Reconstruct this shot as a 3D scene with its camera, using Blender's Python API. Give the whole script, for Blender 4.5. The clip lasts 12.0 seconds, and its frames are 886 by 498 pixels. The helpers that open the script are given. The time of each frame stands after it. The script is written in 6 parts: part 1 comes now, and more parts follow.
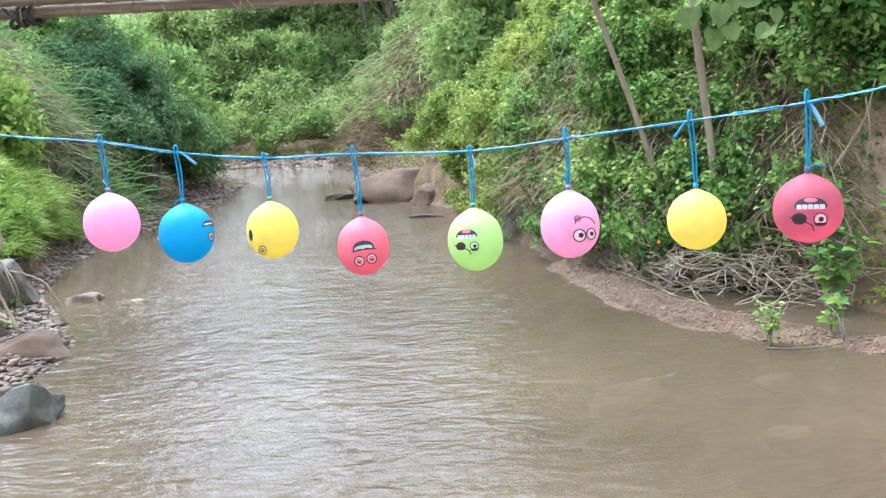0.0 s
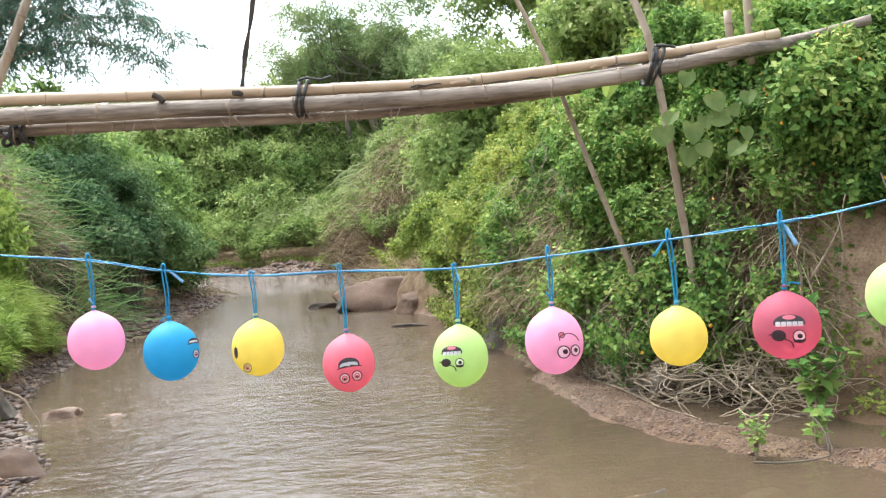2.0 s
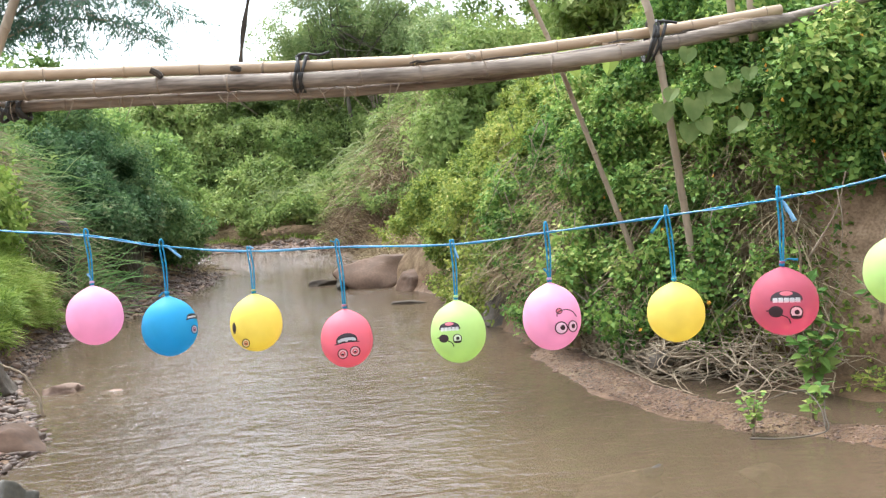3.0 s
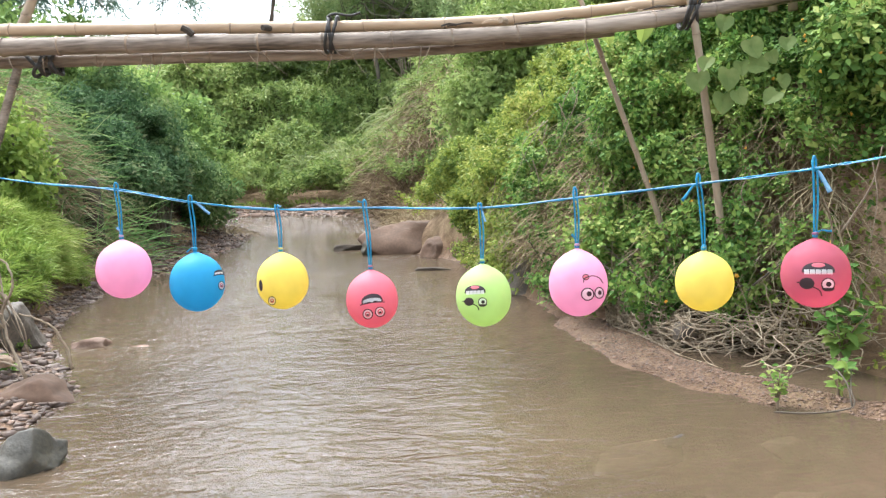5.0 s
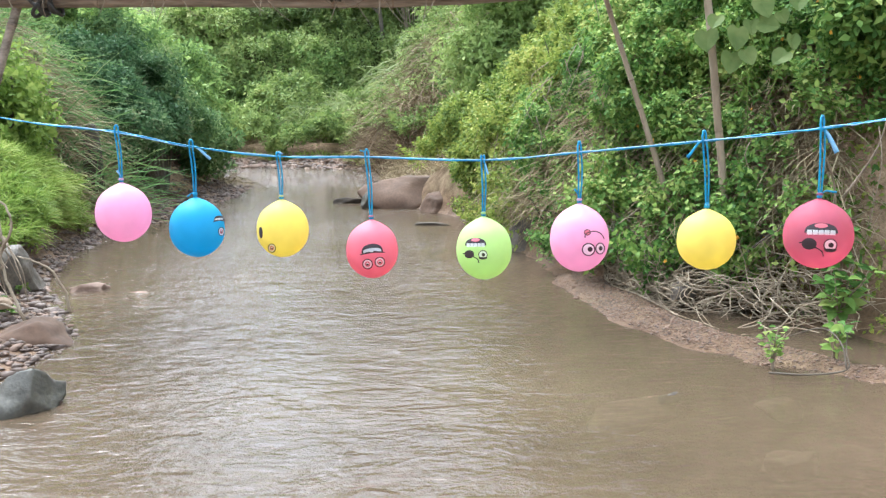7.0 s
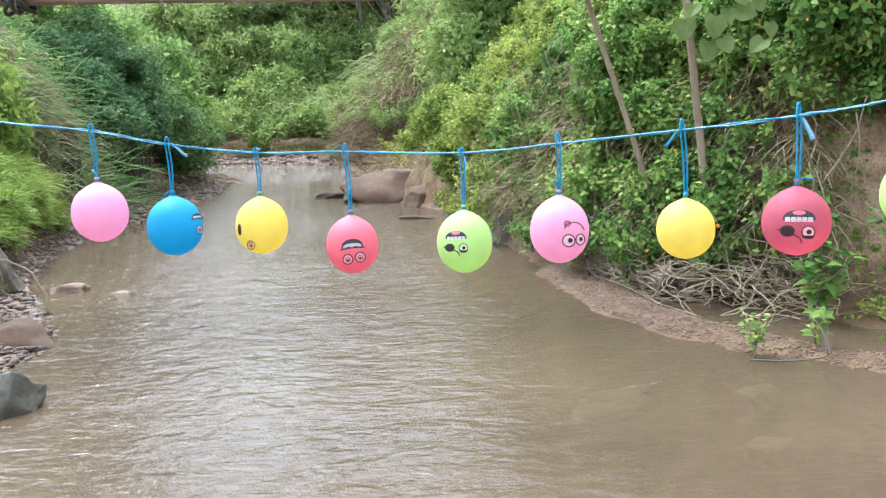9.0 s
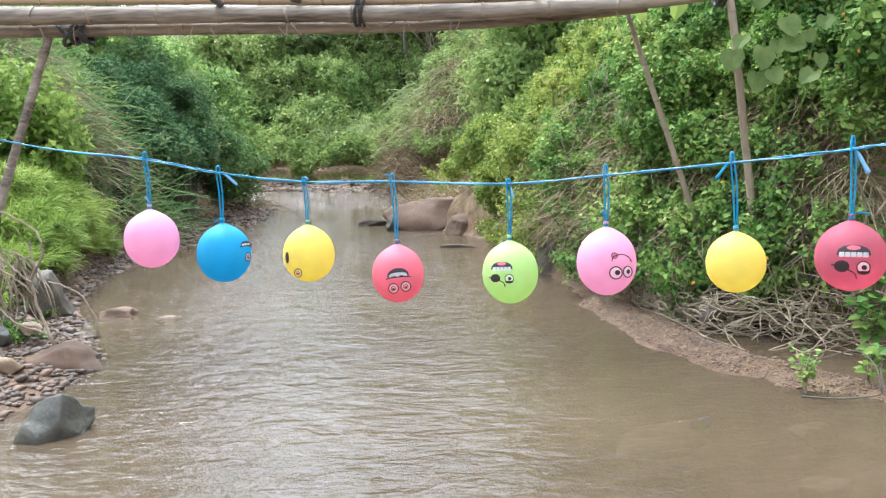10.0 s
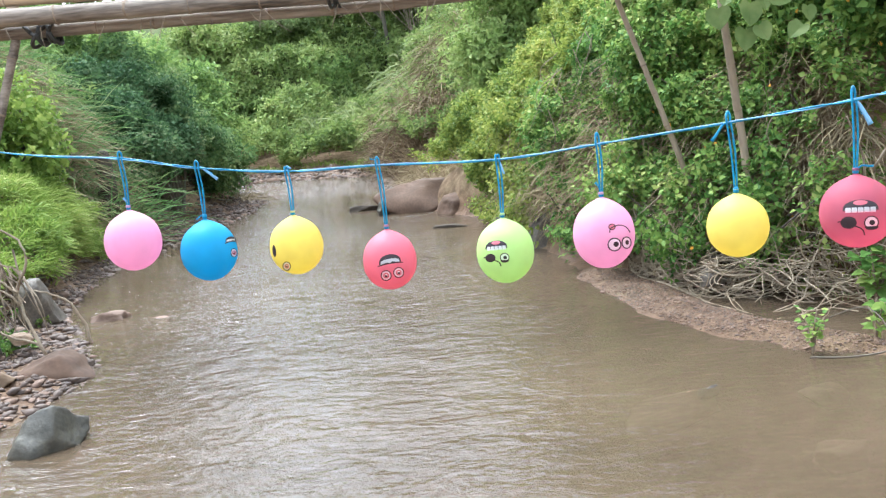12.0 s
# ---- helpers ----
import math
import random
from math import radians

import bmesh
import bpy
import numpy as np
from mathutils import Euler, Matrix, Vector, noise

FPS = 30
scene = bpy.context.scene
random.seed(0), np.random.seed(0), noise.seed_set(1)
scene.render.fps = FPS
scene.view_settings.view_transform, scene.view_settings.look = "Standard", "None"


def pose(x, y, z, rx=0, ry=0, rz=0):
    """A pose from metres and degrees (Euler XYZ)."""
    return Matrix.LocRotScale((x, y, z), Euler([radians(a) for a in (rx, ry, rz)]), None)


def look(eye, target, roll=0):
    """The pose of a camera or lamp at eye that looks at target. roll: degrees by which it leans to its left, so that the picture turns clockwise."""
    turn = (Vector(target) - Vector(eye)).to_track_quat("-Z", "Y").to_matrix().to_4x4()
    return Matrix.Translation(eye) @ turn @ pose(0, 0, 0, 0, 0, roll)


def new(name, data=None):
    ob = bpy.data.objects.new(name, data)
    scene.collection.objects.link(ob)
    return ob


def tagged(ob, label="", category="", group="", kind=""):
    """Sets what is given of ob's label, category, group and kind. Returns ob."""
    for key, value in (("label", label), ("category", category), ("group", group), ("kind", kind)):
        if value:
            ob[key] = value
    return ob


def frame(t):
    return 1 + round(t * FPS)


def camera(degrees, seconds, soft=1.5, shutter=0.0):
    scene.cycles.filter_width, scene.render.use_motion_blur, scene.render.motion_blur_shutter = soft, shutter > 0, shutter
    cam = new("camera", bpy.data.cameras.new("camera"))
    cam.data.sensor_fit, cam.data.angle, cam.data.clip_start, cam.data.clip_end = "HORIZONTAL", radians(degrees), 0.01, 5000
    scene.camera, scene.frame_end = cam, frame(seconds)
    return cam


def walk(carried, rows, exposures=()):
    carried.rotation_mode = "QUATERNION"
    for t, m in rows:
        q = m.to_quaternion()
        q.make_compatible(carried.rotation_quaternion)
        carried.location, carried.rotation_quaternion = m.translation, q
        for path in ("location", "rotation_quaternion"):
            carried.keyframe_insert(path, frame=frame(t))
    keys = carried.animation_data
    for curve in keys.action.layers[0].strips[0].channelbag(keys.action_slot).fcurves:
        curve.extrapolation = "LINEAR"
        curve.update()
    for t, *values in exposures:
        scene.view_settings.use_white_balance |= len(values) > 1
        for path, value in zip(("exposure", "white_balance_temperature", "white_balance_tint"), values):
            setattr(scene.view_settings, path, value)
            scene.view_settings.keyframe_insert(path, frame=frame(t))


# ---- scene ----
cam = camera(54.70, 12.0, soft=1.3)
PATH = [
    (0, look((0.0192, 0.0115, 1.3102), (0.0028, 1.9882, 1.0060), -4.15)),
    (0.5, look((0.0100, -0.0130, 1.3440), (-0.0204, 1.9794, 1.1717), -4.46)),
    (1, look((0.0202, -0.0273, 1.3644), (0.0146, 1.9712, 1.2882), -4.61)),
    (1.5, look((0.0233, -0.0250, 1.3681), (0.0703, 1.9741, 1.3284), -4.42)),
    (2, look((0.0124, -0.0252, 1.3618), (0.0544, 1.9734, 1.2988), -4.29)),
    (2.5, look((0.0220, -0.0173, 1.3567), (0.0602, 1.9801, 1.2641), -4.55)),
    (3, look((0.0223, -0.0220, 1.3512), (0.0593, 1.9745, 1.2377), -4.18)),
    (4.8, look((0.0082, -0.0127, 1.3289), (-0.0083, 1.9811, 1.1730), -2.80)),
    (5, look((0.0095, -0.0119, 1.3243), (-0.0147, 1.9796, 1.1426), -2.75)),
    (5.5, look((0.0112, -0.0072, 1.3098), (0.0227, 1.9776, 1.0640), -1.93)),
    (6, look((0.0046, 0.0033, 1.3031), (0.0168, 1.9836, 1.0234), -1.50)),
    (6.5, look((0.0000, 0.0000, 1.3000), (0.0000, 1.9791, 1.0114), -1.40)),
    (7, look((-0.0014, -0.0011, 1.3012), (-0.0257, 1.9788, 1.0197), -1.22)),
    (7.2, look((0.0029, -0.0048, 1.3027), (-0.0173, 1.9742, 1.0143), -1.49)),
    (8.8, look((0.0216, 0.0022, 1.3057), (0.0392, 1.9826, 1.0272), -2.30)),
    (9, look((0.0178, 0.0119, 1.3014), (0.0280, 1.9895, 1.0029), -2.15)),
    (9.5, look((0.0075, 0.0207, 1.3008), (-0.0298, 1.9985, 1.0059), -2.21)),
    (10, look((-0.0050, 0.0103, 1.3123), (-0.0865, 1.9952, 1.0812), -1.80)),
    (10.5, look((-0.0235, 0.0125, 1.3123), (-0.1101, 1.9982, 1.0901), -2.30)),
    (11, look((-0.0578, 0.0173, 1.3012), (-0.1280, 2.0008, 1.0544), -2.13)),
    (11.5, look((-0.0553, 0.0494, 1.2790), (0.0044, 2.0215, 0.9520), -2.82)),
    (12, look((0.0013, 0.1299, 1.3068), (-0.0704, 2.1092, 1.0287), -5.54)),
]
walk(cam, PATH, exposures=[(0.0, 0.92, 5350.0, 3.5), (1.0, 0.74, 5850.0, 4.5), (2.5, 0.68, 6050.0, 7.0), (5.0, 0.75, 6050.0, 7.0), (6.5, 0.83, 5700.0, 4.5), (9.5, 0.83, 5600.0, 3.5), (10.5, 0.68, 5750.0, 3.0), (12.0, 0.83, 5600.0, 4.0)])

# ---- light: a bright overcast sky ----
world = bpy.data.worlds.new("overcast_sky")
scene.world = world
world.use_nodes = True
wn, wl = world.node_tree.nodes, world.node_tree.links
sky = wn.new("ShaderNodeTexSky")
sky.sky_type, sky.sun_disc = "NISHITA", False
sky.sun_elevation, sky.sun_rotation = radians(64), radians(-38)
sky.air_density, sky.dust_density, sky.ozone_density = 1.0, 5.5, 0.8
pale = wn.new("ShaderNodeHueSaturation")
pale.inputs["Saturation"].default_value = 0.28
wl.new(sky.outputs["Color"], pale.inputs["Color"])
wl.new(pale.outputs["Color"], wn["Background"].inputs["Color"])
wn["Background"].inputs["Strength"].default_value = 0.4
sun = new("sun", bpy.data.lights.new("sun", "SUN"))
sun.data.energy, sun.data.angle, sun.data.color = 0.95, radians(40), (1.0, 0.98, 0.95)
sun.matrix_world = look((-10.8, 13.8, 36.0), (0, 0, 0))

rng = np.random.default_rng(7)


# ---- small tools ----
def hashed(ix, iy, iz, seed):
    h = (ix * 374761393 + iy * 668265263 + iz * 2147483647 + seed * 1274126177) & 0xFFFFFFFF
    h = ((h ^ (h >> 13)) * 1274126177) & 0xFFFFFFFF
    h = (h ^ (h >> 16)) & 0xFFFFFFFF
    return h / 4294967295.0 * 2 - 1


def vnoise(x, y, z=0.0, scale=1.0, seed=0):
    """Smooth noise in -1..1 on arrays; scale is the size of a lump in metres."""
    x, y, z = np.broadcast_arrays(np.asarray(x, float) / scale, np.asarray(y, float) / scale, np.asarray(z, float) / scale)
    ix, iy, iz = (np.floor(a).astype(np.int64) for a in (x, y, z))
    fx, fy, fz = x - ix, y - iy, z - iz
    fx, fy, fz = (f * f * (3 - 2 * f) for f in (fx, fy, fz))
    out = 0.0
    for dx in (0, 1):
        for dy in (0, 1):
            for dz in (0, 1):
                w = (fx if dx else 1 - fx) * (fy if dy else 1 - fy) * (fz if dz else 1 - fz)
                out = out + w * hashed(ix + dx, iy + dy, iz + dz, seed)
    return out


def unit(a):
    return a / np.maximum(np.linalg.norm(a, axis=-1, keepdims=True), 1e-9)


def mesh_of(name, verts, faces, mats, smooth=False, slots=None):
    me = bpy.data.meshes.new(name)
    if isinstance(faces, np.ndarray):
        n, k = faces.shape
        me.vertices.add(len(verts))
        me.vertices.foreach_set("co", np.ascontiguousarray(verts, dtype=np.float32).ravel())
        me.loops.add(n * k)
        me.loops.foreach_set("vertex_index", faces.astype(np.int32).ravel())
        me.polygons.add(n)
        me.polygons.foreach_set("loop_start", np.arange(0, n * k, k, dtype=np.int32))
        me.update(calc_edges=True)
    else:
        me.from_pydata([tuple(v) for v in verts], [], faces)
    for m in mats if isinstance(mats, (list, tuple)) else [mats]:
        me.materials.append(m)
    if slots is not None:
        me.polygons.foreach_set("material_index", np.asarray(slots, dtype=np.int32))
    if smooth:
        me.polygons.foreach_set("use_smooth", np.ones(len(me.polygons), dtype=bool))
    me.update()
    return me


def part(name, verts, faces, mats, parent=None, label="", smooth=False, slots=None):
    ob = new(name, mesh_of(name, verts, faces, mats, smooth, slots))
    if parent is not None:
        ob.parent = parent
    if label:
        tagged(ob, label)
    return ob


def thing(name, label, category, group="", kind="", at=(0, 0, 0)):
    ob = tagged(new(name), label, category, group, kind)
    ob.location = at
    return ob


def tube(points, radii, sides=8, caps=True):
    """A tapered tube along a line of points: vertices and quads."""
    p = np.asarray(points, float)
    r = np.broadcast_to(np.asarray(radii, float), (len(p),))
    t = unit(np.gradient(p, axis=0))
    ref = np.array([0, 0, 1.0]) if abs(t[0, 2]) < 0.9 else np.array([1.0, 0, 0])
    a = unit(np.cross(t, ref))
    b = np.cross(t, a)
    ang = np.arange(sides) * 2 * np.pi / sides
    ring = a[:, None] * np.cos(ang)[None, :, None] + b[:, None] * np.sin(ang)[None, :, None]
    v = (p[:, None] + ring * r[:, None, None]).reshape(-1, 3)
    f = []
    for i in range(len(p) - 1):
        for j in range(sides):
            k = (j + 1) % sides
            f.append((i * sides + j, i * sides + k, (i + 1) * sides + k, (i + 1) * sides + j))
    if caps:
        f.append(tuple(range(sides - 1, -1, -1)))
        f.append(tuple(range((len(p) - 1) * sides, len(p) * sides)))
    return v, f


def smooth_line(points, n):
    """Catmull-Rom through the points, n samples in all."""
    p = np.asarray(points, float)
    p = np.vstack([2 * p[0] - p[1], p, 2 * p[-1] - p[-2]])
    u = np.linspace(0, len(p) - 3 - 1e-9, n)
    i = np.floor(u).astype(int)
    f = (u - i)[:, None]
    a, b, c, d = p[i], p[i + 1], p[i + 2], p[i + 3]
    return 0.5 * (2 * b + (c - a) * f + (2 * a - 5 * b + 4 * c - d) * f**2 + (3 * b - a - 3 * c + d) * f**3)


def joined(pieces):
    vs, fs, o = [], [], 0
    for v, f in pieces:
        vs.append(np.asarray(v, float))
        fs += [tuple(i + o for i in q) for q in f]
        o += len(v)
    return np.vstack(vs), fs


# ---- materials ----
def material(name):
    m = bpy.data.materials.new(name)
    m.use_nodes = True
    return m, m.node_tree.nodes, m.node_tree.links, m.node_tree.nodes["Principled BSDF"]


def ramp_node(nodes, stops):
    r = nodes.new("ShaderNodeValToRGB")
    e = r.color_ramp.elements
    while len(e) < len(stops):
        e.new(0.5)
    for el, (pos, col) in zip(e, stops):
        el.position, el.color = pos, (*col, 1)
    return r


def noise_node(nodes, links, scale, detail=5.0, coords="Position", stretch=None):
    n = nodes.new("ShaderNodeTexNoise")
    n.inputs["Scale"].default_value, n.inputs["Detail"].default_value = scale, detail
    if coords == "Position":
        src = nodes.new("ShaderNodeNewGeometry").outputs["Position"]
    else:
        src = nodes.new("ShaderNodeTexCoord").outputs["Object"]
    if stretch:
        mp = nodes.new("ShaderNodeMapping")
        mp.inputs["Scale"].default_value = stretch
        links.new(src, mp.inputs["Vector"])
        src = mp.outputs["Vector"]
    links.new(src, n.inputs["Vector"])
    return n


def rough_surface(name, stops, scale, rough=0.8, bump=0.4, fine=None, coords="Position", stretch=None, dist=0.01):
    """Mottled matter: a colour ramp over noise, finer grain over it, and relief."""
    m, n, l, bsdf = material(name)
    big = noise_node(n, l, scale, 6, coords, stretch)
    small = noise_node(n, l, fine or scale * 9, 4, coords, stretch)
    mix = n.new("ShaderNodeMath")
    mix.operation = "MULTIPLY_ADD"
    mix.inputs[1].default_value = 0.45
    l.new(small.outputs["Fac"], mix.inputs[0])
    half = n.new("ShaderNodeMath")
    half.operation = "MULTIPLY_ADD"
    half.inputs[1].default_value, half.inputs[2].default_value = 0.8, -0.12
    l.new(big.outputs["Fac"], half.inputs[0])
    l.new(half.outputs[0], mix.inputs[2])
    r = ramp_node(n, stops)
    l.new(mix.outputs[0], r.inputs["Fac"])
    l.new(r.outputs["Color"], bsdf.inputs["Base Color"])
    b = n.new("ShaderNodeBump")
    b.inputs["Strength"].default_value, b.inputs["Distance"].default_value = bump, dist
    l.new(mix.outputs[0], b.inputs["Height"])
    l.new(b.outputs["Normal"], bsdf.inputs["Normal"])
    bsdf.inputs["Roughness"].default_value = rough
    return m


def leaf_material(name, stops, patch=1.2, through_light=0.38, rough=0.5):
    """Leaves: each its own shade, drifting over patches, letting light through."""
    m, n, l, bsdf = material(name)
    geo = n.new("ShaderNodeNewGeometry")
    drift = noise_node(n, l, patch, 3)
    add = n.new("ShaderNodeMath")
    add.operation = "MULTIPLY_ADD"
    add.inputs[1].default_value = 0.55
    l.new(geo.outputs["Random Per Island"], add.inputs[0])
    shift = n.new("ShaderNodeMath")
    shift.operation = "MULTIPLY_ADD"
    shift.inputs[1].default_value, shift.inputs[2].default_value = 1.1, -0.33
    l.new(drift.outputs["Fac"], shift.inputs[0])
    l.new(shift.outputs[0], add.inputs[2])
    r = ramp_node(n, stops)
    l.new(add.outputs[0], r.inputs["Fac"])
    l.new(r.outputs["Color"], bsdf.inputs["Base Color"])
    bsdf.inputs["Roughness"].default_value = rough
    bsdf.inputs["Specular IOR Level"].default_value = 0.1
    tr = n.new("ShaderNodeBsdfTranslucent")
    l.new(r.outputs["Color"], tr.inputs["Color"])
    mix = n.new("ShaderNodeMixShader")
    mix.inputs[0].default_value = through_light
    l.new(bsdf.outputs[0], mix.inputs[1])
    l.new(tr.outputs[0], mix.inputs[2])
    l.new(mix.outputs[0], n["Material Output"].inputs["Surface"])
    return m


LANTANA = leaf_material("lantana_leaves", [(0.0, (0.035, 0.08, 0.022)), (0.35, (0.105, 0.205, 0.046)), (0.65, (0.24, 0.35, 0.083)), (1.0, (0.48, 0.48, 0.17))])
LIGHT_SHRUB = leaf_material("pale_shrub_leaves", [(0.0, (0.055, 0.1, 0.024)), (0.35, (0.155, 0.22, 0.045)), (0.7, (0.305, 0.345, 0.075)), (1.0, (0.51, 0.47, 0.15))])
DARK_BUSH = leaf_material("dark_bush_leaves", [(0.0, (0.03, 0.07, 0.028)), (0.4, (0.07, 0.135, 0.055)), (0.75, (0.15, 0.235, 0.1)), (1.0, (0.36, 0.38, 0.21))])
MID_BUSH = leaf_material("green_bush_leaves", [(0.0, (0.045, 0.095, 0.035)), (0.4, (0.125, 0.21, 0.075)), (0.75, (0.24, 0.33, 0.125)), (1.0, (0.43, 0.44, 0.22))])
HILL = leaf_material("hillside_leaves", [(0.0, (0.07, 0.13, 0.04)), (0.4, (0.19, 0.29, 0.085)), (0.7, (0.35, 0.46, 0.14)), (1.0, (0.5, 0.52, 0.24))], patch=0.35)
TREE_LEAF = leaf_material("tree_leaves", [(0.0, (0.114, 0.180, 0.081)), (0.45, (0.229, 0.311, 0.121)), (1.0, (0.458, 0.485, 0.242))], patch=0.4)
DARK_TREE = leaf_material("dark_tree_leaves", [(0.0, (0.052, 0.103, 0.055)), (0.5, (0.103, 0.183, 0.085)), (1.0, (0.204, 0.327, 0.147))], patch=0.4)
BAMBOO_LEAF = leaf_material("bamboo_leaves", [(0.0, (0.068, 0.135, 0.103)), (0.5, (0.126, 0.211, 0.151)), (1.0, (0.236, 0.338, 0.224))], patch=0.5)
GRASS = leaf_material("green_grass", [(0.0, (0.105, 0.18, 0.035)), (0.4, (0.23, 0.325, 0.065)), (0.75, (0.38, 0.45, 0.115)), (1.0, (0.54, 0.52, 0.24))], patch=0.9)
HILL_LIGHT = leaf_material("sunny_hillside_leaves", [(0.0, (0.072, 0.119, 0.038)), (0.35, (0.178, 0.251, 0.072)), (0.7, (0.306, 0.374, 0.119)), (1.0, (0.442, 0.451, 0.187))], patch=0.35)
TREE_LIGHT = leaf_material("young_tree_leaves", [(0.0, (0.127, 0.196, 0.054)), (0.4, (0.241, 0.326, 0.094)), (0.75, (0.367, 0.423, 0.148)), (1.0, (0.500, 0.500, 0.242))], patch=0.5)
REED = leaf_material("tall_grass_blades", [(0.0, (0.07, 0.15, 0.05)), (0.45, (0.15, 0.26, 0.085)), (0.75, (0.28, 0.37, 0.14)), (1.0, (0.46, 0.43, 0.24))], patch=0.7)
CANE = leaf_material("cane_grass_blades", [(0.0, (0.123, 0.156, 0.061)), (0.4, (0.221, 0.271, 0.107)), (0.75, (0.328, 0.353, 0.156)), (1.0, (0.426, 0.394, 0.230))], patch=0.5)
DRY = leaf_material("dead_grass", [(0.0, (0.127, 0.095, 0.058)), (0.4, (0.232, 0.180, 0.106)), (0.75, (0.359, 0.296, 0.180)), (1.0, (0.440, 0.422, 0.285))], patch=0.8, through_light=0.2, rough=0.8)
DEAD = leaf_material("brown_dead_grass", [(0.0, (0.07, 0.05, 0.032)), (0.4, (0.14, 0.1, 0.062)), (0.75, (0.24, 0.18, 0.11)), (1.0, (0.4, 0.33, 0.2))], patch=0.9, through_light=0.2, rough=0.85)
BROAD = leaf_material("broad_leaves", [(0.0, (0.07, 0.12, 0.035)), (0.5, (0.14, 0.195, 0.062)), (1.0, (0.26, 0.3, 0.11))], patch=9.0)
GRAVEL = rough_surface("river_gravel", [(0.2, (0.045, 0.03, 0.023)), (0.5, (0.10, 0.067, 0.05)), (0.9, (0.2, 0.15, 0.12))], 5, 0.65, 0.6, fine=60)
ROCK = rough_surface("grey_brown_rock", [(0.25, (0.045, 0.036, 0.028)), (0.5, (0.115, 0.094, 0.073)), (0.85, (0.24, 0.205, 0.165))], 6, 0.65, 0.7, fine=50, dist=0.02)
DARK_ROCK = rough_surface("dark_wet_rock", [(0.2, (0.022, 0.02, 0.016)), (0.5, (0.062, 0.056, 0.042)), (0.9, (0.135, 0.118, 0.082))], 7, 0.6, 0.6, fine=45, dist=0.015)
TAN_ROCK = rough_surface("tan_rock", [(0.2, (0.14, 0.088, 0.05)), (0.5, (0.25, 0.17, 0.105)), (0.9, (0.36, 0.27, 0.18))], 7, 0.7, 0.5, fine=60)
RED_ROCK = rough_surface("red_brown_rock", [(0.2, (0.09, 0.056, 0.04)), (0.5, (0.19, 0.122, 0.086)), (0.9, (0.3, 0.212, 0.16))], 3, 0.75, 0.6, fine=30, dist=0.03)
STRAW = rough_surface("pale_dry_twigs", [(0.25, (0.14, 0.1, 0.065)), (0.5, (0.3, 0.235, 0.16)), (0.85, (0.47, 0.4, 0.29))], 7, 0.85, 0.3, fine=80)
BOULDER = rough_surface("brown_sandstone", [(0.2, (0.050, 0.028, 0.017)), (0.5, (0.100, 0.057, 0.034)), (0.9, (0.176, 0.107, 0.067))], 3, 0.85, 0.5)
PEBBLE = rough_surface("fine_river_pebbles", [(0.2, (0.1, 0.06, 0.038)), (0.5, (0.17, 0.105, 0.068)), (0.9, (0.25, 0.17, 0.12))], 9, 0.7, 0.5, fine=70)
TWIG = rough_surface("dry_twig_bark", [(0.25, (0.085, 0.06, 0.04)), (0.5, (0.22, 0.165, 0.112)), (0.85, (0.4, 0.325, 0.24))], 9, 0.85, 0.3, fine=90)
BARK = rough_surface("tree_bark", [(0.2, (0.045, 0.036, 0.026)), (0.6, (0.12, 0.1, 0.075)), (1.0, (0.2, 0.18, 0.14))], 4, 0.9, 0.6, fine=40)
CULM = rough_surface("yellow_bamboo", [(0.15, (0.24, 0.155, 0.09)), (0.45, (0.43, 0.31, 0.2)), (0.8, (0.56, 0.43, 0.3))], 3.0, 0.5, 0.15, fine=28, coords="Object", stretch=(0.25, 1, 1), dist=0.003)
CULM_OLD = rough_surface("weathered_bamboo", [(0.28, (0.035, 0.026, 0.02)), (0.42, (0.15, 0.115, 0.088)), (0.58, (0.29, 0.235, 0.185)), (0.8, (0.43, 0.36, 0.29))], 9, 0.7, 0.5, fine=60, coords="Object", stretch=(0.12, 1, 1), dist=0.004)
CULM_POST = rough_surface("grey_bamboo_post", [(0.15, (0.13, 0.095, 0.065)), (0.5, (0.29, 0.225, 0.155)), (0.85, (0.44, 0.36, 0.26))], 4, 0.6, 0.25, fine=30, coords="Object", stretch=(1, 1, 0.25), dist=0.003)
NODE = rough_surface("bamboo_node", [(0.2, (0.13, 0.09, 0.06)), (0.7, (0.32, 0.24, 0.165))], 20, 0.7, 0.3)
RUBBER = rough_surface("black_rubber_strip", [(0.2, (0.012, 0.012, 0.012)), (0.8, (0.05, 0.045, 0.04))], 15, 0.6, 0.3)
ROTTEN = rough_surface("dark_rotten_wood", [(0.2, (0.02, 0.016, 0.012)), (0.8, (0.09, 0.07, 0.05))], 8, 0.9, 0.5)


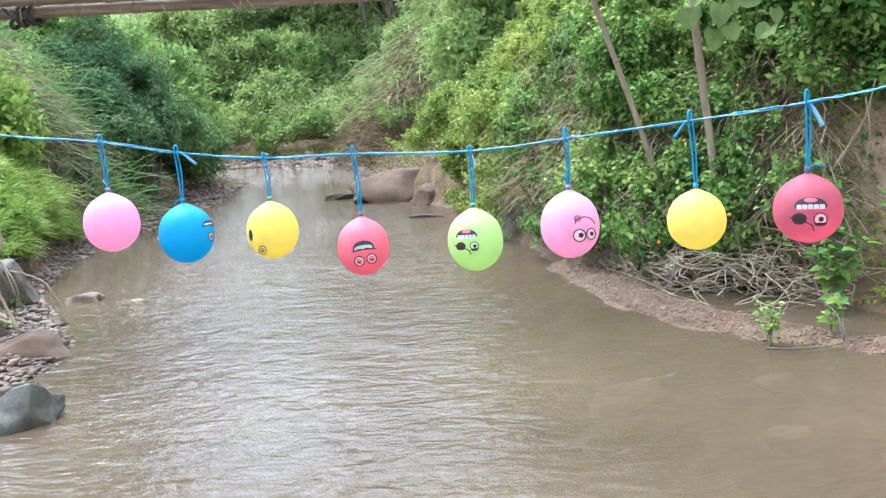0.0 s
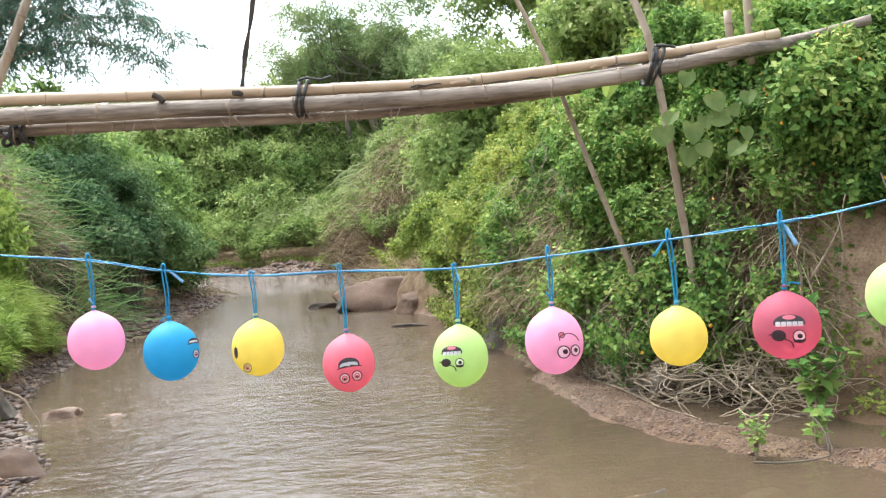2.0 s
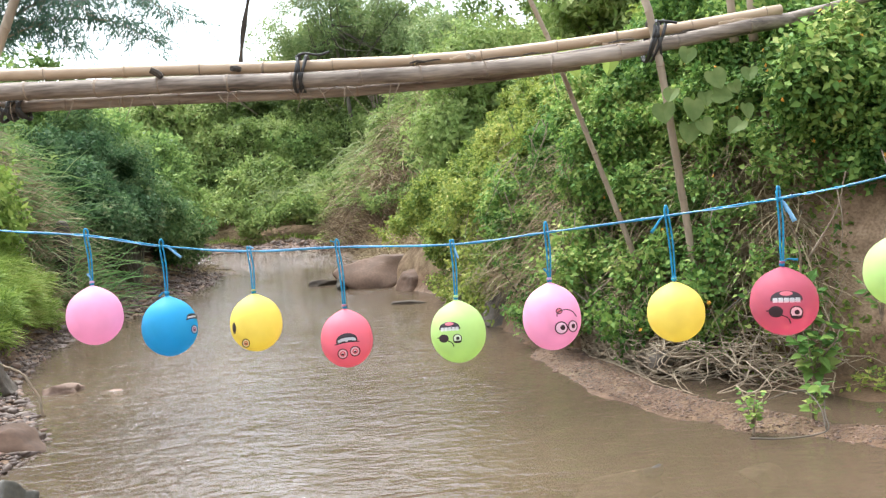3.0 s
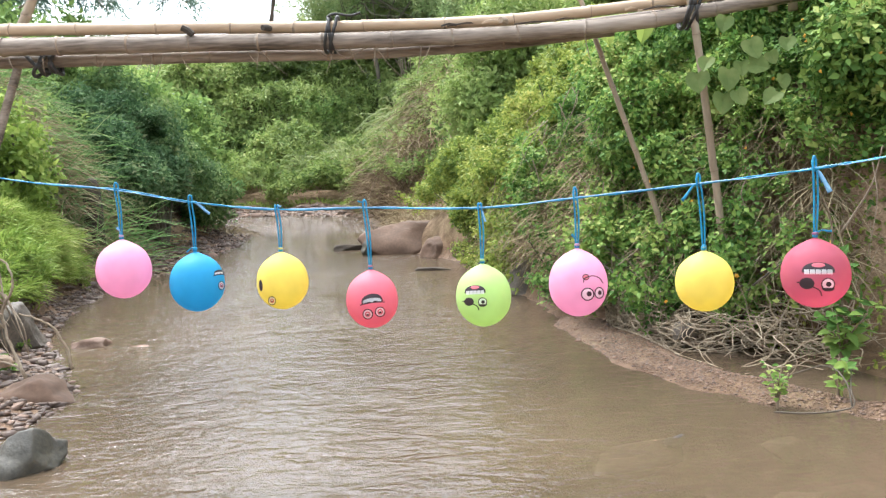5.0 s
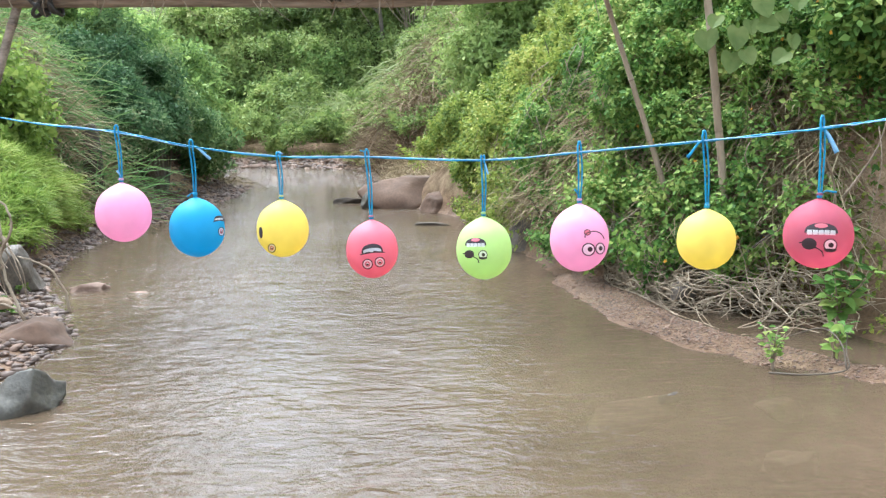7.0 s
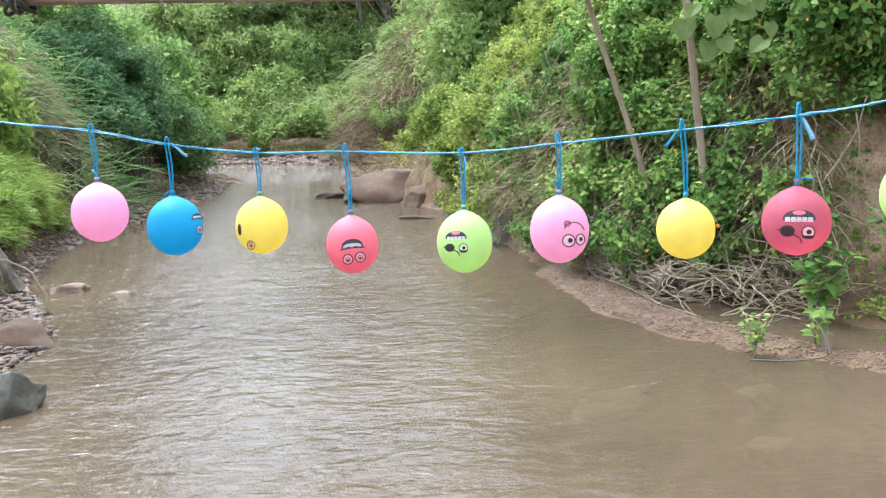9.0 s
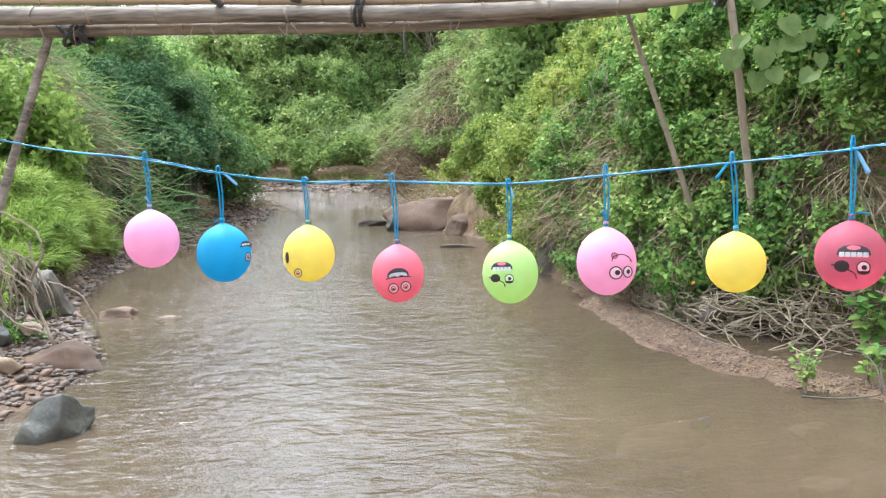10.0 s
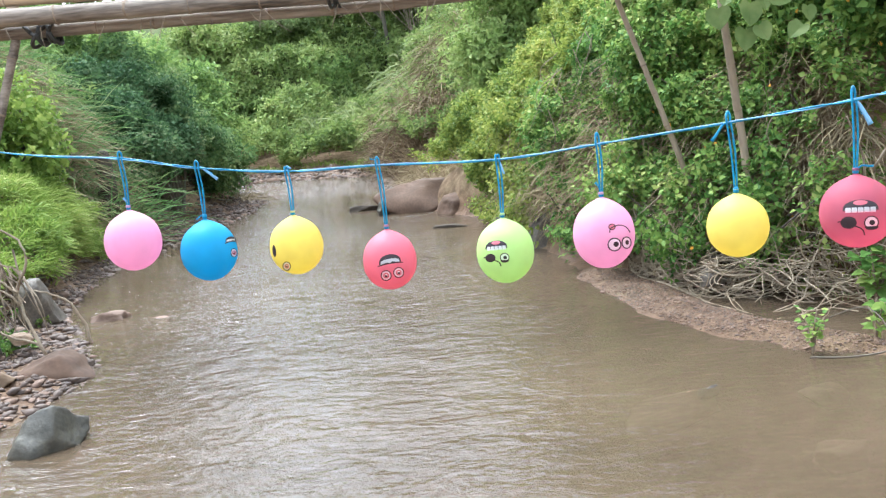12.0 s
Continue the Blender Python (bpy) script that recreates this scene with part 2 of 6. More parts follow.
def water_material():
    m, n, l, bsdf = material("muddy_water")
    silt = noise_node(n, l, 0.35, 4)
    r = ramp_node(n, [(0.3, (0.08, 0.056, 0.035)), (0.7, (0.122, 0.088, 0.056))])
    l.new(silt.outputs["Fac"], r.inputs["Fac"])
    l.new(r.outputs["Color"], bsdf.inputs["Base Color"])
    bsdf.inputs["Roughness"].default_value, bsdf.inputs["IOR"].default_value = 0.02, 1.42
    bsdf.inputs["Alpha"].default_value = 0.79
    # chop where the current runs along the left and over riffles, calmer by the right shore
    geo = n.new("ShaderNodeNewGeometry")
    sep = n.new("ShaderNodeSeparateXYZ")
    l.new(geo.outputs["Position"], sep.inputs[0])
    calm = n.new("ShaderNodeMapRange")
    calm.inputs["From Min"].default_value, calm.inputs["From Max"].default_value = -1.2, 1.6
    calm.inputs["To Min"].default_value, calm.inputs["To Max"].default_value = 1.35, 0.3
    l.new(sep.outputs["X"], calm.inputs["Value"])
    gusts = noise_node(n, l, 0.8, 2, stretch=(1, 0.6, 1))
    mod = n.new("ShaderNodeMath")
    mod.operation = "MULTIPLY"
    l.new(calm.outputs[0], mod.inputs[0])
    l.new(gusts.outputs["Fac"], mod.inputs[1])
    riffle = n.new("ShaderNodeMapRange")
    riffle.inputs["From Min"].default_value, riffle.inputs["From Max"].default_value = 19.0, 22.0
    riffle.inputs["To Min"].default_value, riffle.inputs["To Max"].default_value = 0.8, 2.6
    l.new(sep.outputs["Y"], riffle.inputs["Value"])
    churn = n.new("ShaderNodeMath")
    churn.operation = "MULTIPLY"
    l.new(mod.outputs[0], churn.inputs[0])
    l.new(riffle.outputs[0], churn.inputs[1])
    mod = churn
    a = noise_node(n, l, 5.0, 3, stretch=(0.7, 1.3, 1))
    a.inputs["Distortion"].default_value = 0.7
    b = noise_node(n, l, 17.0, 3, stretch=(0.75, 1.35, 1))
    b.inputs["Distortion"].default_value = 0.5
    s = n.new("ShaderNodeMath")
    s.operation = "MULTIPLY_ADD"
    s.inputs[1].default_value = 0.45
    l.new(b.outputs["Fac"], s.inputs[0])
    l.new(a.outputs["Fac"], s.inputs[2])
    h = n.new("ShaderNodeMath")
    h.operation = "MULTIPLY"
    l.new(s.outputs[0], h.inputs[0])
    l.new(mod.outputs[0], h.inputs[1])
    bump = n.new("ShaderNodeBump")
    bump.inputs["Strength"].default_value, bump.inputs["Distance"].default_value = 1.0, 0.046
    l.new(h.outputs[0], bump.inputs["Height"])
    l.new(bump.outputs["Normal"], bsdf.inputs["Normal"])
    return m


WATER = water_material()


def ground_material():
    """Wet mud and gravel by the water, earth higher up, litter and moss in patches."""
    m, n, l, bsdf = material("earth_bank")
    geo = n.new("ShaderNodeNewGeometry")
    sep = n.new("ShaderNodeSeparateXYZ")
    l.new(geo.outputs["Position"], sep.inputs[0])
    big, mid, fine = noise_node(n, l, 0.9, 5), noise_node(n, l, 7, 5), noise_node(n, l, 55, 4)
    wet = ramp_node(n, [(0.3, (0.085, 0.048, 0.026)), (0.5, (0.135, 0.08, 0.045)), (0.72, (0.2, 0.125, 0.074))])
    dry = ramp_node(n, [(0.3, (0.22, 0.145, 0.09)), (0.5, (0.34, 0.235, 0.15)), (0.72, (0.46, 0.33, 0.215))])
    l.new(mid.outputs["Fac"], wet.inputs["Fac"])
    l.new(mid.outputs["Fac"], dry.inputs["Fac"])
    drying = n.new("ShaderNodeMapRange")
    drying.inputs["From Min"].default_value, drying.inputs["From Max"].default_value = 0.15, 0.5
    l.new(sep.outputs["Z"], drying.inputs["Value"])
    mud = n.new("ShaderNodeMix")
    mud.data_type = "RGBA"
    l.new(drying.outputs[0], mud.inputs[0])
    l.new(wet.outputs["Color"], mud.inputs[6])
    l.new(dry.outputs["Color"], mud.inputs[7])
    green = ramp_node(n, [(0.35, (0.05, 0.06, 0.02)), (0.6, (0.09, 0.12, 0.035))])
    l.new(mid.outputs["Fac"], green.inputs["Fac"])
    grit = ramp_node(n, [(0.35, (0.62, 0.6, 0.58)), (0.6, (1, 1, 1))])
    l.new(fine.outputs["Fac"], grit.inputs["Fac"])
    cover = n.new("ShaderNodeMapRange")
    cover.inputs["From Min"].default_value, cover.inputs["From Max"].default_value = 1.4, 3.0
    l.new(sep.outputs["Z"], cover.inputs["Value"])
    patchy = n.new("ShaderNodeMath")
    patchy.operation = "MULTIPLY_ADD"
    patchy.inputs[1].default_value = 1.2
    l.new(big.outputs["Fac"], patchy.inputs[0])
    low = n.new("ShaderNodeMath")
    low.operation = "SUBTRACT"
    low.inputs[1].default_value = 0.6
    l.new(cover.outputs[0], low.inputs[0])
    l.new(low.outputs[0], patchy.inputs[2])
    mix = n.new("ShaderNodeMix")
    mix.data_type = "RGBA"
    mix.clamp_factor = True
    l.new(patchy.outputs[0], mix.inputs[0])
    l.new(mud.outputs[2], mix.inputs[6])
    l.new(green.outputs["Color"], mix.inputs[7])
    mul = n.new("ShaderNodeMix")
    mul.data_type, mul.blend_type = "RGBA", "MULTIPLY"
    mul.inputs[0].default_value = 0.8
    l.new(mix.outputs[2], mul.inputs[6])
    l.new(grit.outputs["Color"], mul.inputs[7])
    l.new(mul.outputs[2], bsdf.inputs["Base Color"])
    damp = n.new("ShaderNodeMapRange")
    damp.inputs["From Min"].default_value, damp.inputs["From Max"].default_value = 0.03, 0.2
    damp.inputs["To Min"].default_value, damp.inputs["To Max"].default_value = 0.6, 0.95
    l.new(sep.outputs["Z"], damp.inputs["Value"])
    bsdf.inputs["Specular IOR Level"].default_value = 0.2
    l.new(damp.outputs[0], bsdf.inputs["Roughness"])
    bump = n.new("ShaderNodeBump")
    bump.inputs["Strength"].default_value, bump.inputs["Distance"].default_value = 0.7, 0.02
    l.new(fine.outputs["Fac"], bump.inputs["Height"])
    l.new(bump.outputs["Normal"], bsdf.inputs["Normal"])
    return m


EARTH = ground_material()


# ---- the ground: a stream bed between two banks, hills behind ----
def step01(a, b, v):
    t = np.clip((v - a) / (b - a), 0, 1)
    return t * t * (3 - 2 * t)


def shore_left(y):
    return np.interp(y, [-60, 0, 3.2, 4.2, 5.2, 5.8, 6.6, 7.4, 9.3, 10.5, 12.2, 17, 22, 25, 27, 28.5, 30, 31.5, 35, 1500], [-3.0, -2.9, -2.7, -2.6, -2.5, -2.75, -3.2, -3.6, -4.25, -4.36, -4.2, -4.3, -5.2, -6.6, -8.2, -11, -17, -40, -90, -90])


def shore_right(y):
    return np.interp(y, [-60, 0, 3.0, 4.3, 4.45, 4.8, 5.4, 6.05, 6.7, 7.05, 7.35, 7.8, 8.8, 12.3, 13.4, 14.6, 17, 20, 24, 27, 28.5, 30, 31.5, 33, 36, 40, 50, 1500], [2.6, 2.5, 2.4, 2.0, 1.62, 1.42, 1.18, 0.97, 0.8, 0.8, 0.95, 0.92, 0.72, 0.2, -0.3, -0.8, -1.1, -1.6, -2.2, -2.8, -3.5, -5.2, -8.5, -14, -34, -90, -230, -230])


def foot_right(y):
    """Where the steep earth face begins; before it lies the flat mud of the spit."""
    return np.where(y > 8.8, shore_right(y) + 0.06, np.interp(y, [-60, 0, 3.5, 4.2, 5.0, 5.45, 6.3, 7.2, 8.5, 8.8], [9, 9, 7.5, 5.0, 3.6, 2.75, 1.75, 1.2, 0.82, 0.78]))


def bank_off(x, y):
    """Metres into the steep right bank, square to its foot."""
    slope = np.clip((foot_right(y + 0.3) - foot_right(y - 0.3)) / 0.6, -4, 4)
    return (x - foot_right(y)) / np.sqrt(1 + slope**2)


def blend3(y, a, b, c, y0, y1, y2, y3):
    s = np.clip((y - y0) / (y1 - y0), 0, 1)
    t = np.clip((y - y2) / (y3 - y2), 0, 1)
    s, t = s * s * (3 - 2 * s), t * t * (3 - 2 * t)
    return (a * (1 - s) + b * s) * (1 - t) + c * t


def bank_height(x, y):
    x, y = np.asarray(x, float), np.asarray(y, float)
    sl = (shore_left(y + 0.4) - shore_left(y - 0.4)) / 0.8
    sr = (shore_right(y + 0.4) - shore_right(y - 0.4)) / 0.8
    wob = 0.12 * vnoise(x, y, 0, 1.1, 3) + 0.05 * vnoise(x, y, 0, 0.35, 4)
    dl = (shore_left(y) - x) / np.sqrt(1 + sl**2) + wob
    dr = (x - shore_right(y)) / np.sqrt(1 + sr**2) + wob
    flat = np.interp(dl, [0, 0.75, 1.1, 1.6, 2.4, 4, 8, 12, 40, 200, 1500], [0, 0.13, 0.5, 1.0, 1.5, 2.1, 2.7, 3.1, 5, 9, 12])
    mound = np.interp(dl, [0, 0.18, 0.34, 0.6, 1.0, 1.8, 3.0, 6, 12, 40, 200, 1500], [0, 0.1, 0.42, 0.72, 0.9, 1.25, 1.9, 2.6, 3.1, 5, 9, 12])
    u = step01(7.0, 8.4, y)
    mound = flat * (1 - u) + mound * u
    left = blend3(
        y,
        mound,
        np.interp(dl, [0, 0.9, 1.2, 1.8, 2.6, 4, 8, 15, 40, 200, 1500], [0, 0.16, 0.5, 1.45, 2.4, 3.1, 3.5, 3.9, 5, 8, 11]),
        np.interp(dl, [0, 0.8, 1.5, 2.5, 4, 7, 12, 25, 60, 200, 1500], [0, 0.15, 1.0, 2.2, 3.1, 3.7, 4.1, 4.6, 5.5, 8, 11]),
        10.7, 11.7, 15, 20,
    )
    face = bank_off(x, y) + wob
    near = np.interp(dr, [0, 0.1, 0.32, 0.46, 0.58, 0.95, 1.25, 4], [0, 0.022, 0.03, -0.004, -0.026, -0.018, 0.04, 0.2])
    near = near + np.interp(face, [0, 0.12, 0.5, 1.0, 1.6, 2.5, 4, 8, 20, 40, 200, 1500], [0, 0.28, 1.2, 1.9, 2.2, 2.4, 2.6, 3.0, 4.5, 6, 10, 12]) * (1 - 0.66 * step01(12.2, 15.5, y))
    shelf = step01(28.5, 32.5, y)
    far = 0.2 * np.clip(dr, 0, 4.2) * shelf + np.interp(dr - 4.2 * shelf, [0, 0.3, 1.0, 2.0, 3.2, 5, 8, 11, 14, 30, 100, 200, 1500], [0, 0.3, 1.2, 2.4, 3.4, 4.5, 6.2, 7.5, 8.0, 8.3, 8.6, 9, 11])
    t = step01(20, 23.5, y)
    right = near * (1 - t) + far * t
    bed = -0.4 * np.clip(np.minimum(-dl, -dr) / 1.2, 0, 1)
    z = np.where(dr > 0, right, np.where(dl > 0, left, bed))
    rough = np.clip(np.maximum(dl, np.where(y < 8.8, face, dr)) / 1.5, 0.06, 1)
    z = z + rough * (0.16 * vnoise(x, y, 0, 1.3, 11) + 0.07 * vnoise(x, y, 0, 0.4, 12)) + 0.012 * vnoise(x, y, 0, 0.14, 13)
    return z


def steps(*runs):
    out = [runs[0][0]]
    for a, b, d in runs:
        out += list(np.linspace(a, b, max(2, int(round((b - a) / d)) + 1))[1:])
    return np.array(out)


gx = steps((-1500, -100, 200), (-100, -30, 7), (-30, -9, 0.7), (-9, -5.2, 0.2), (-5.2, 4.2, 0.075), (4.2, 8, 0.2), (8, 30, 0.8), (30, 100, 8), (100, 1500, 200))
gy = steps((-1500, -100, 200), (-100, -20, 8), (-20, 2, 0.8), (2, 9, 0.075), (9, 16, 0.12), (16, 26, 0.25), (26, 46, 0.5), (46, 100, 5), (100, 1500, 200))
X, Y = np.meshgrid(gx, gy)
Z = bank_height(X, Y)
nx, ny = len(gx), len(gy)
idx = np.arange(nx * ny).reshape(ny, nx)
quads = np.stack([idx[:-1, :-1], idx[:-1, 1:], idx[1:, 1:], idx[1:, :-1]], -1).reshape(-1, 4)
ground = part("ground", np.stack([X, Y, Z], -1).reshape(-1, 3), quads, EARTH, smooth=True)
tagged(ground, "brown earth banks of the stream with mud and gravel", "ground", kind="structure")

wx, wy = steps((-60, -12, 2), (-12, 5, 0.25)), steps((-60, 2, 2), (2, 45, 0.25))
X, Y = np.meshgrid(wx, wy)
idx = np.arange(X.size).reshape(X.shape)
quads = np.stack([idx[:-1, :-1], idx[:-1, 1:], idx[1:, 1:], idx[1:, :-1]], -1).reshape(-1, 4)
water = part("water", np.stack([X, Y, 0 * X], -1).reshape(-1, 3), quads, WATER, smooth=True)
tagged(water, "muddy brown stream water with small ripples", "water", kind="structure")


# the same height, looked up from a fine table
TX, TY, STEP = np.arange(-26, 13, 0.06), np.arange(1.5, 47, 0.06), 0.06
TABLE = bank_height(*np.meshgrid(TX, TY))


def ground_z(x, y):
    x, y = np.asarray(x, float), np.asarray(y, float)
    fx, fy = np.clip((x - TX[0]) / STEP, 0, len(TX) - 1.001), np.clip((y - TY[0]) / STEP, 0, len(TY) - 1.001)
    ix, iy = fx.astype(int), fy.astype(int)
    fx, fy = fx - ix, fy - iy
    return (TABLE[iy, ix] * (1 - fx) + TABLE[iy, ix + 1] * fx) * (1 - fy) + (TABLE[iy + 1, ix] * (1 - fx) + TABLE[iy + 1, ix + 1] * fx) * fy


# ---- leaves and blades ----
def leaves(name, p, n, length, width, mat, parent=None, label="", droop=0.3, spread=1.0):
    """Folded pointed leaves at p, facing about n, tips strewn about."""
    k = len(p)
    n = unit(n + 0.55 * rng.normal(size=(k, 3)))
    d = rng.normal(size=(k, 3)) * spread
    d[:, 2] -= droop
    d = unit(d - n * (d * n).sum(1, keepdims=True) * 0.8)
    s = unit(np.cross(n, d))
    size = rng.uniform(0.6, 1.25, (k, 1))
    ln, w = length * size, width * size
    mid = p + d * ln * 0.42
    v = np.stack([p, mid + s * w / 2 + n * w * 0.18, mid - s * w / 2 + n * w * 0.18, p + d * ln - n * ln * 0.12], 1).reshape(-1, 3)
    o = 4 * np.arange(k)[:, None]
    f = np.concatenate([o + [0, 1, 3], o + [0, 3, 2]], 1).reshape(-1, 3)
    return part(name, v, f, mat, parent, label)


def sprigs(name, p, n, length, width, mat, parent=None, label="", each=7, reach=0.13):
    """Leafy shoots: from each point a short shoot grows out and up, with leaves set round it."""
    p, n = p[::each], n[::each]
    k = len(p)
    grow = unit(n * 0.9 + [0, 0, 0.35] + 0.55 * rng.normal(size=(k, 3)))
    a = unit(np.cross(grow, rng.normal(size=(k, 3))))
    b = np.cross(grow, a)
    base, tip, face = [], [], []
    for j in range(each):
        t = (j + 0.5) / each
        ang = j * 2.4 + rng.uniform(0, 0.8, k)
        out = a * np.cos(ang)[:, None] + b * np.sin(ang)[:, None]
        base.append(p + grow * (t - 0.4) * reach)
        tip.append(unit(out + grow * (0.25 + 0.7 * t) + [0, 0, -0.15]))
        face.append(unit(grow + n * 0.5 - out * 0.3 + 0.2 * rng.normal(size=(k, 3))))
    q, d, f0 = np.concatenate(base), np.concatenate(tip), np.concatenate(face)
    f0 = unit(f0 - d * (f0 * d).sum(1, keepdims=True))
    s = np.cross(f0, d)
    m = len(q)
    size = rng.uniform(0.55, 1.2, (m, 1))
    ln, w = length * size, width * size
    mid = q + d * ln * 0.42
    v = np.stack([q, mid + s * w / 2 + f0 * w * 0.15, mid - s * w / 2 + f0 * w * 0.15, q + d * ln - f0 * ln * 0.15], 1).reshape(-1, 3)
    o = 4 * np.arange(m)[:, None]
    f = np.concatenate([o + [0, 1, 3], o + [0, 3, 2]], 1).reshape(-1, 3)
    return part(name, v, f, mat, parent, label)


def blades(name, p, lean, length, width, mat, parent=None, label="", bend=0.6, wild=0.35):
    """Grass blades rising from p along lean and bending over."""
    k = len(p)
    d = unit(lean + wild * rng.normal(size=(k, 3)))
    flat = d * [1, 1, 0] + 0.3 * rng.normal(size=(k, 3)) * [1, 1, 0]
    flat = unit(flat)
    ln = (length * rng.uniform(0.55, 1.2, k))[:, None]
    bn = (bend * rng.uniform(0.3, 1.5, k))[:, None]
    s = unit(np.cross(d, np.array([0, 0, 1.0])) + 0.4 * rng.normal(size=(k, 3)))
    rows = []
    for t, w in ((0, 0.7), (0.35, 1.0), (0.7, 0.75)):
        c = p + d * ln * t + (flat * 0.5 + [0, 0, -0.8]) * ln * bn * t**2.2
        rows += [c + s * width / 2 * w, c - s * width / 2 * w]
    rows.append(p + d * ln + (flat * 0.5 + [0, 0, -0.8]) * ln * bn)
    v = np.stack(rows, 1).reshape(-1, 3)
    o = 7 * np.arange(k)[:, None]
    f = np.concatenate([o + [0, 1, 3], o + [0, 3, 2], o + [2, 3, 5], o + [2, 5, 4], o + [4, 5, 6]], 1).reshape(-1, 3)
    return part(name, v, f, mat, parent, label)


def strewn(n, box, height, keep=None, deep=0.3, puff=None, grain=(0.6, 0.24), seed=0):
    """Points on and under a cover of that height over the ground, and the cover's normals. puff: how far it swells out in
    leafy clumps of the two sizes in grain, with dark creases between them."""
    x0, x1, y0, y1 = box
    out_p, out_n, have = [], [], 0
    cover = lambda x, y: ground_z(x, y) + height(x, y)  # noqa: E731
    clump = lambda q, i: np.abs(vnoise(q[:, 0], q[:, 1], q[:, 2], grain[i], seed + 31 * i)) * 2.2  # noqa: E731
    e = 0.07
    while have < n:
        x, y = rng.uniform(x0, x1, 2 * n), rng.uniform(y0, y1, 2 * n)
        gxx, gyy = (cover(x + e, y) - cover(x - e, y)) / (2 * e), (cover(x, y + e) - cover(x, y - e)) / (2 * e)
        w = np.sqrt(1 + np.minimum(np.hypot(gxx, gyy), 6) ** 2) / 6.1
        if keep is not None:
            w = w * keep(x, y)
        ok = rng.random(2 * n) < w
        x, y, gxx, gyy = x[ok], y[ok], gxx[ok], gyy[ok]
        nor = unit(np.stack([-gxx, -gyy, np.ones(len(x))], 1))
        p = np.stack([x, y, cover(x, y)], 1)
        if puff:
            big, small = clump(p, 0), clump(p, 1)
            ok = rng.random(len(p)) < np.clip(0.12 + 1.7 * big + 0.5 * small, 0, 1)
            p, nor, big, small = p[ok], nor[ok], big[ok], small[ok]
            base = puff[0] * big + puff[1] * small
            grad = np.stack([(puff[0] * clump(p + d, 0) + puff[1] * clump(p + d, 1) - base) / 0.05 for d in np.eye(3) * 0.05], 1)
            grad -= nor * (grad * nor).sum(1, keepdims=True)
            p = p + nor * base[:, None]
            nor = unit(nor - 0.75 * grad)
        out_p.append(p)
        out_n.append(nor)
        have += len(p)
    p, nor = np.vstack(out_p)[:n], np.vstack(out_n)[:n]
    return p - nor * (deep * rng.random(n) ** 1.6)[:, None], nor


def tufts(p, nor, each, spread):
    """Each point becomes a tuft of that many roots, fanning out from its middle."""
    k = len(p) * each
    off = rng.normal(size=(k, 3)) * spread
    return np.repeat(p, each, 0) + off, np.repeat(nor, each, 0) + off / spread * 0.3


def lumps(x, y, size, seed):
    return 0.6 * vnoise(x, y, 0, size, seed) + 0.4 * vnoise(x, y, 0, size * 0.4, seed + 1)


def off_left(x, y):
    return shore_left(y) - x


def off_right(x, y):
    return x - shore_right(y)


# ---- the cord and the balloons ----
CORD_BLUE = rough_surface("blue_plastic_twine", [(0.3, (0.008, 0.15, 0.31)), (0.7, (0.02, 0.3, 0.48))], 60, 0.4, 0.2, stretch=(0.2, 1, 1))
# pale twine for loose ends, and for the highlights coloured into the cord
CORD_PALE = rough_surface("pale_blue_twine", [(0.3, (0.10, 0.32, 0.58)), (0.7, (0.32, 0.54, 0.76))], 60, 0.4, 0.2)


def latex(name, colour, sheer=0.14):
    """Thin rubber: a soft gloss, light through both skins, and a little of what stands behind."""
    m, n, l, bsdf = material(name)
    ns = noise_node(n, l, 9, 3, "Object")
    r = ramp_node(n, [(0.3, tuple(c * 0.93 for c in colour)), (0.7, tuple(min(1, c * 1.06) for c in colour))])
    l.new(ns.outputs["Fac"], r.inputs["Fac"])
    l.new(r.outputs["Color"], bsdf.inputs["Base Color"])
    bsdf.inputs["Roughness"].default_value, bsdf.inputs["Specular IOR Level"].default_value = 0.5, 0.35
    tr = n.new("ShaderNodeBsdfTranslucent")
    l.new(r.outputs["Color"], tr.inputs["Color"])
    mix = n.new("ShaderNodeMixShader")
    mix.inputs[0].default_value = 0.5
    l.new(bsdf.outputs[0], mix.inputs[1])
    l.new(tr.outputs[0], mix.inputs[2])
    clear = n.new("ShaderNodeBsdfTransparent")
    l.new(r.outputs["Color"], clear.inputs["Color"])
    skin = n.new("ShaderNodeMixShader")
    skin.inputs[0].default_value = sheer
    l.new(mix.outputs[0], skin.inputs[1])
    l.new(clear.outputs[0], skin.inputs[2])
    l.new(skin.outputs[0], n["Material Output"].inputs["Surface"])
    return m


def ink(name, colour, rough=0.45):
    m, n, l, bsdf = material(name)
    ns = noise_node(n, l, 60, 3, "Object")
    r = ramp_node(n, [(0.3, tuple(c * 0.85 for c in colour)), (0.7, colour)])
    l.new(ns.outputs["Fac"], r.inputs["Fac"])
    l.new(r.outputs["Color"], bsdf.inputs["Base Color"])
    bsdf.inputs["Roughness"].default_value = rough
    return m


PINK = latex("pink_latex", (0.88, 0.5, 0.66))
BLUE = latex("blue_latex", (0.085, 0.47, 0.71))
YELLOW = latex("yellow_latex", (0.86, 0.74, 0.22))
RED = latex("red_latex", (0.82, 0.28, 0.35))
GREEN = latex("green_latex", (0.62, 0.78, 0.36))
DEEP_RED = latex("deep_red_latex", (0.85, 0.32, 0.42), 0.62)
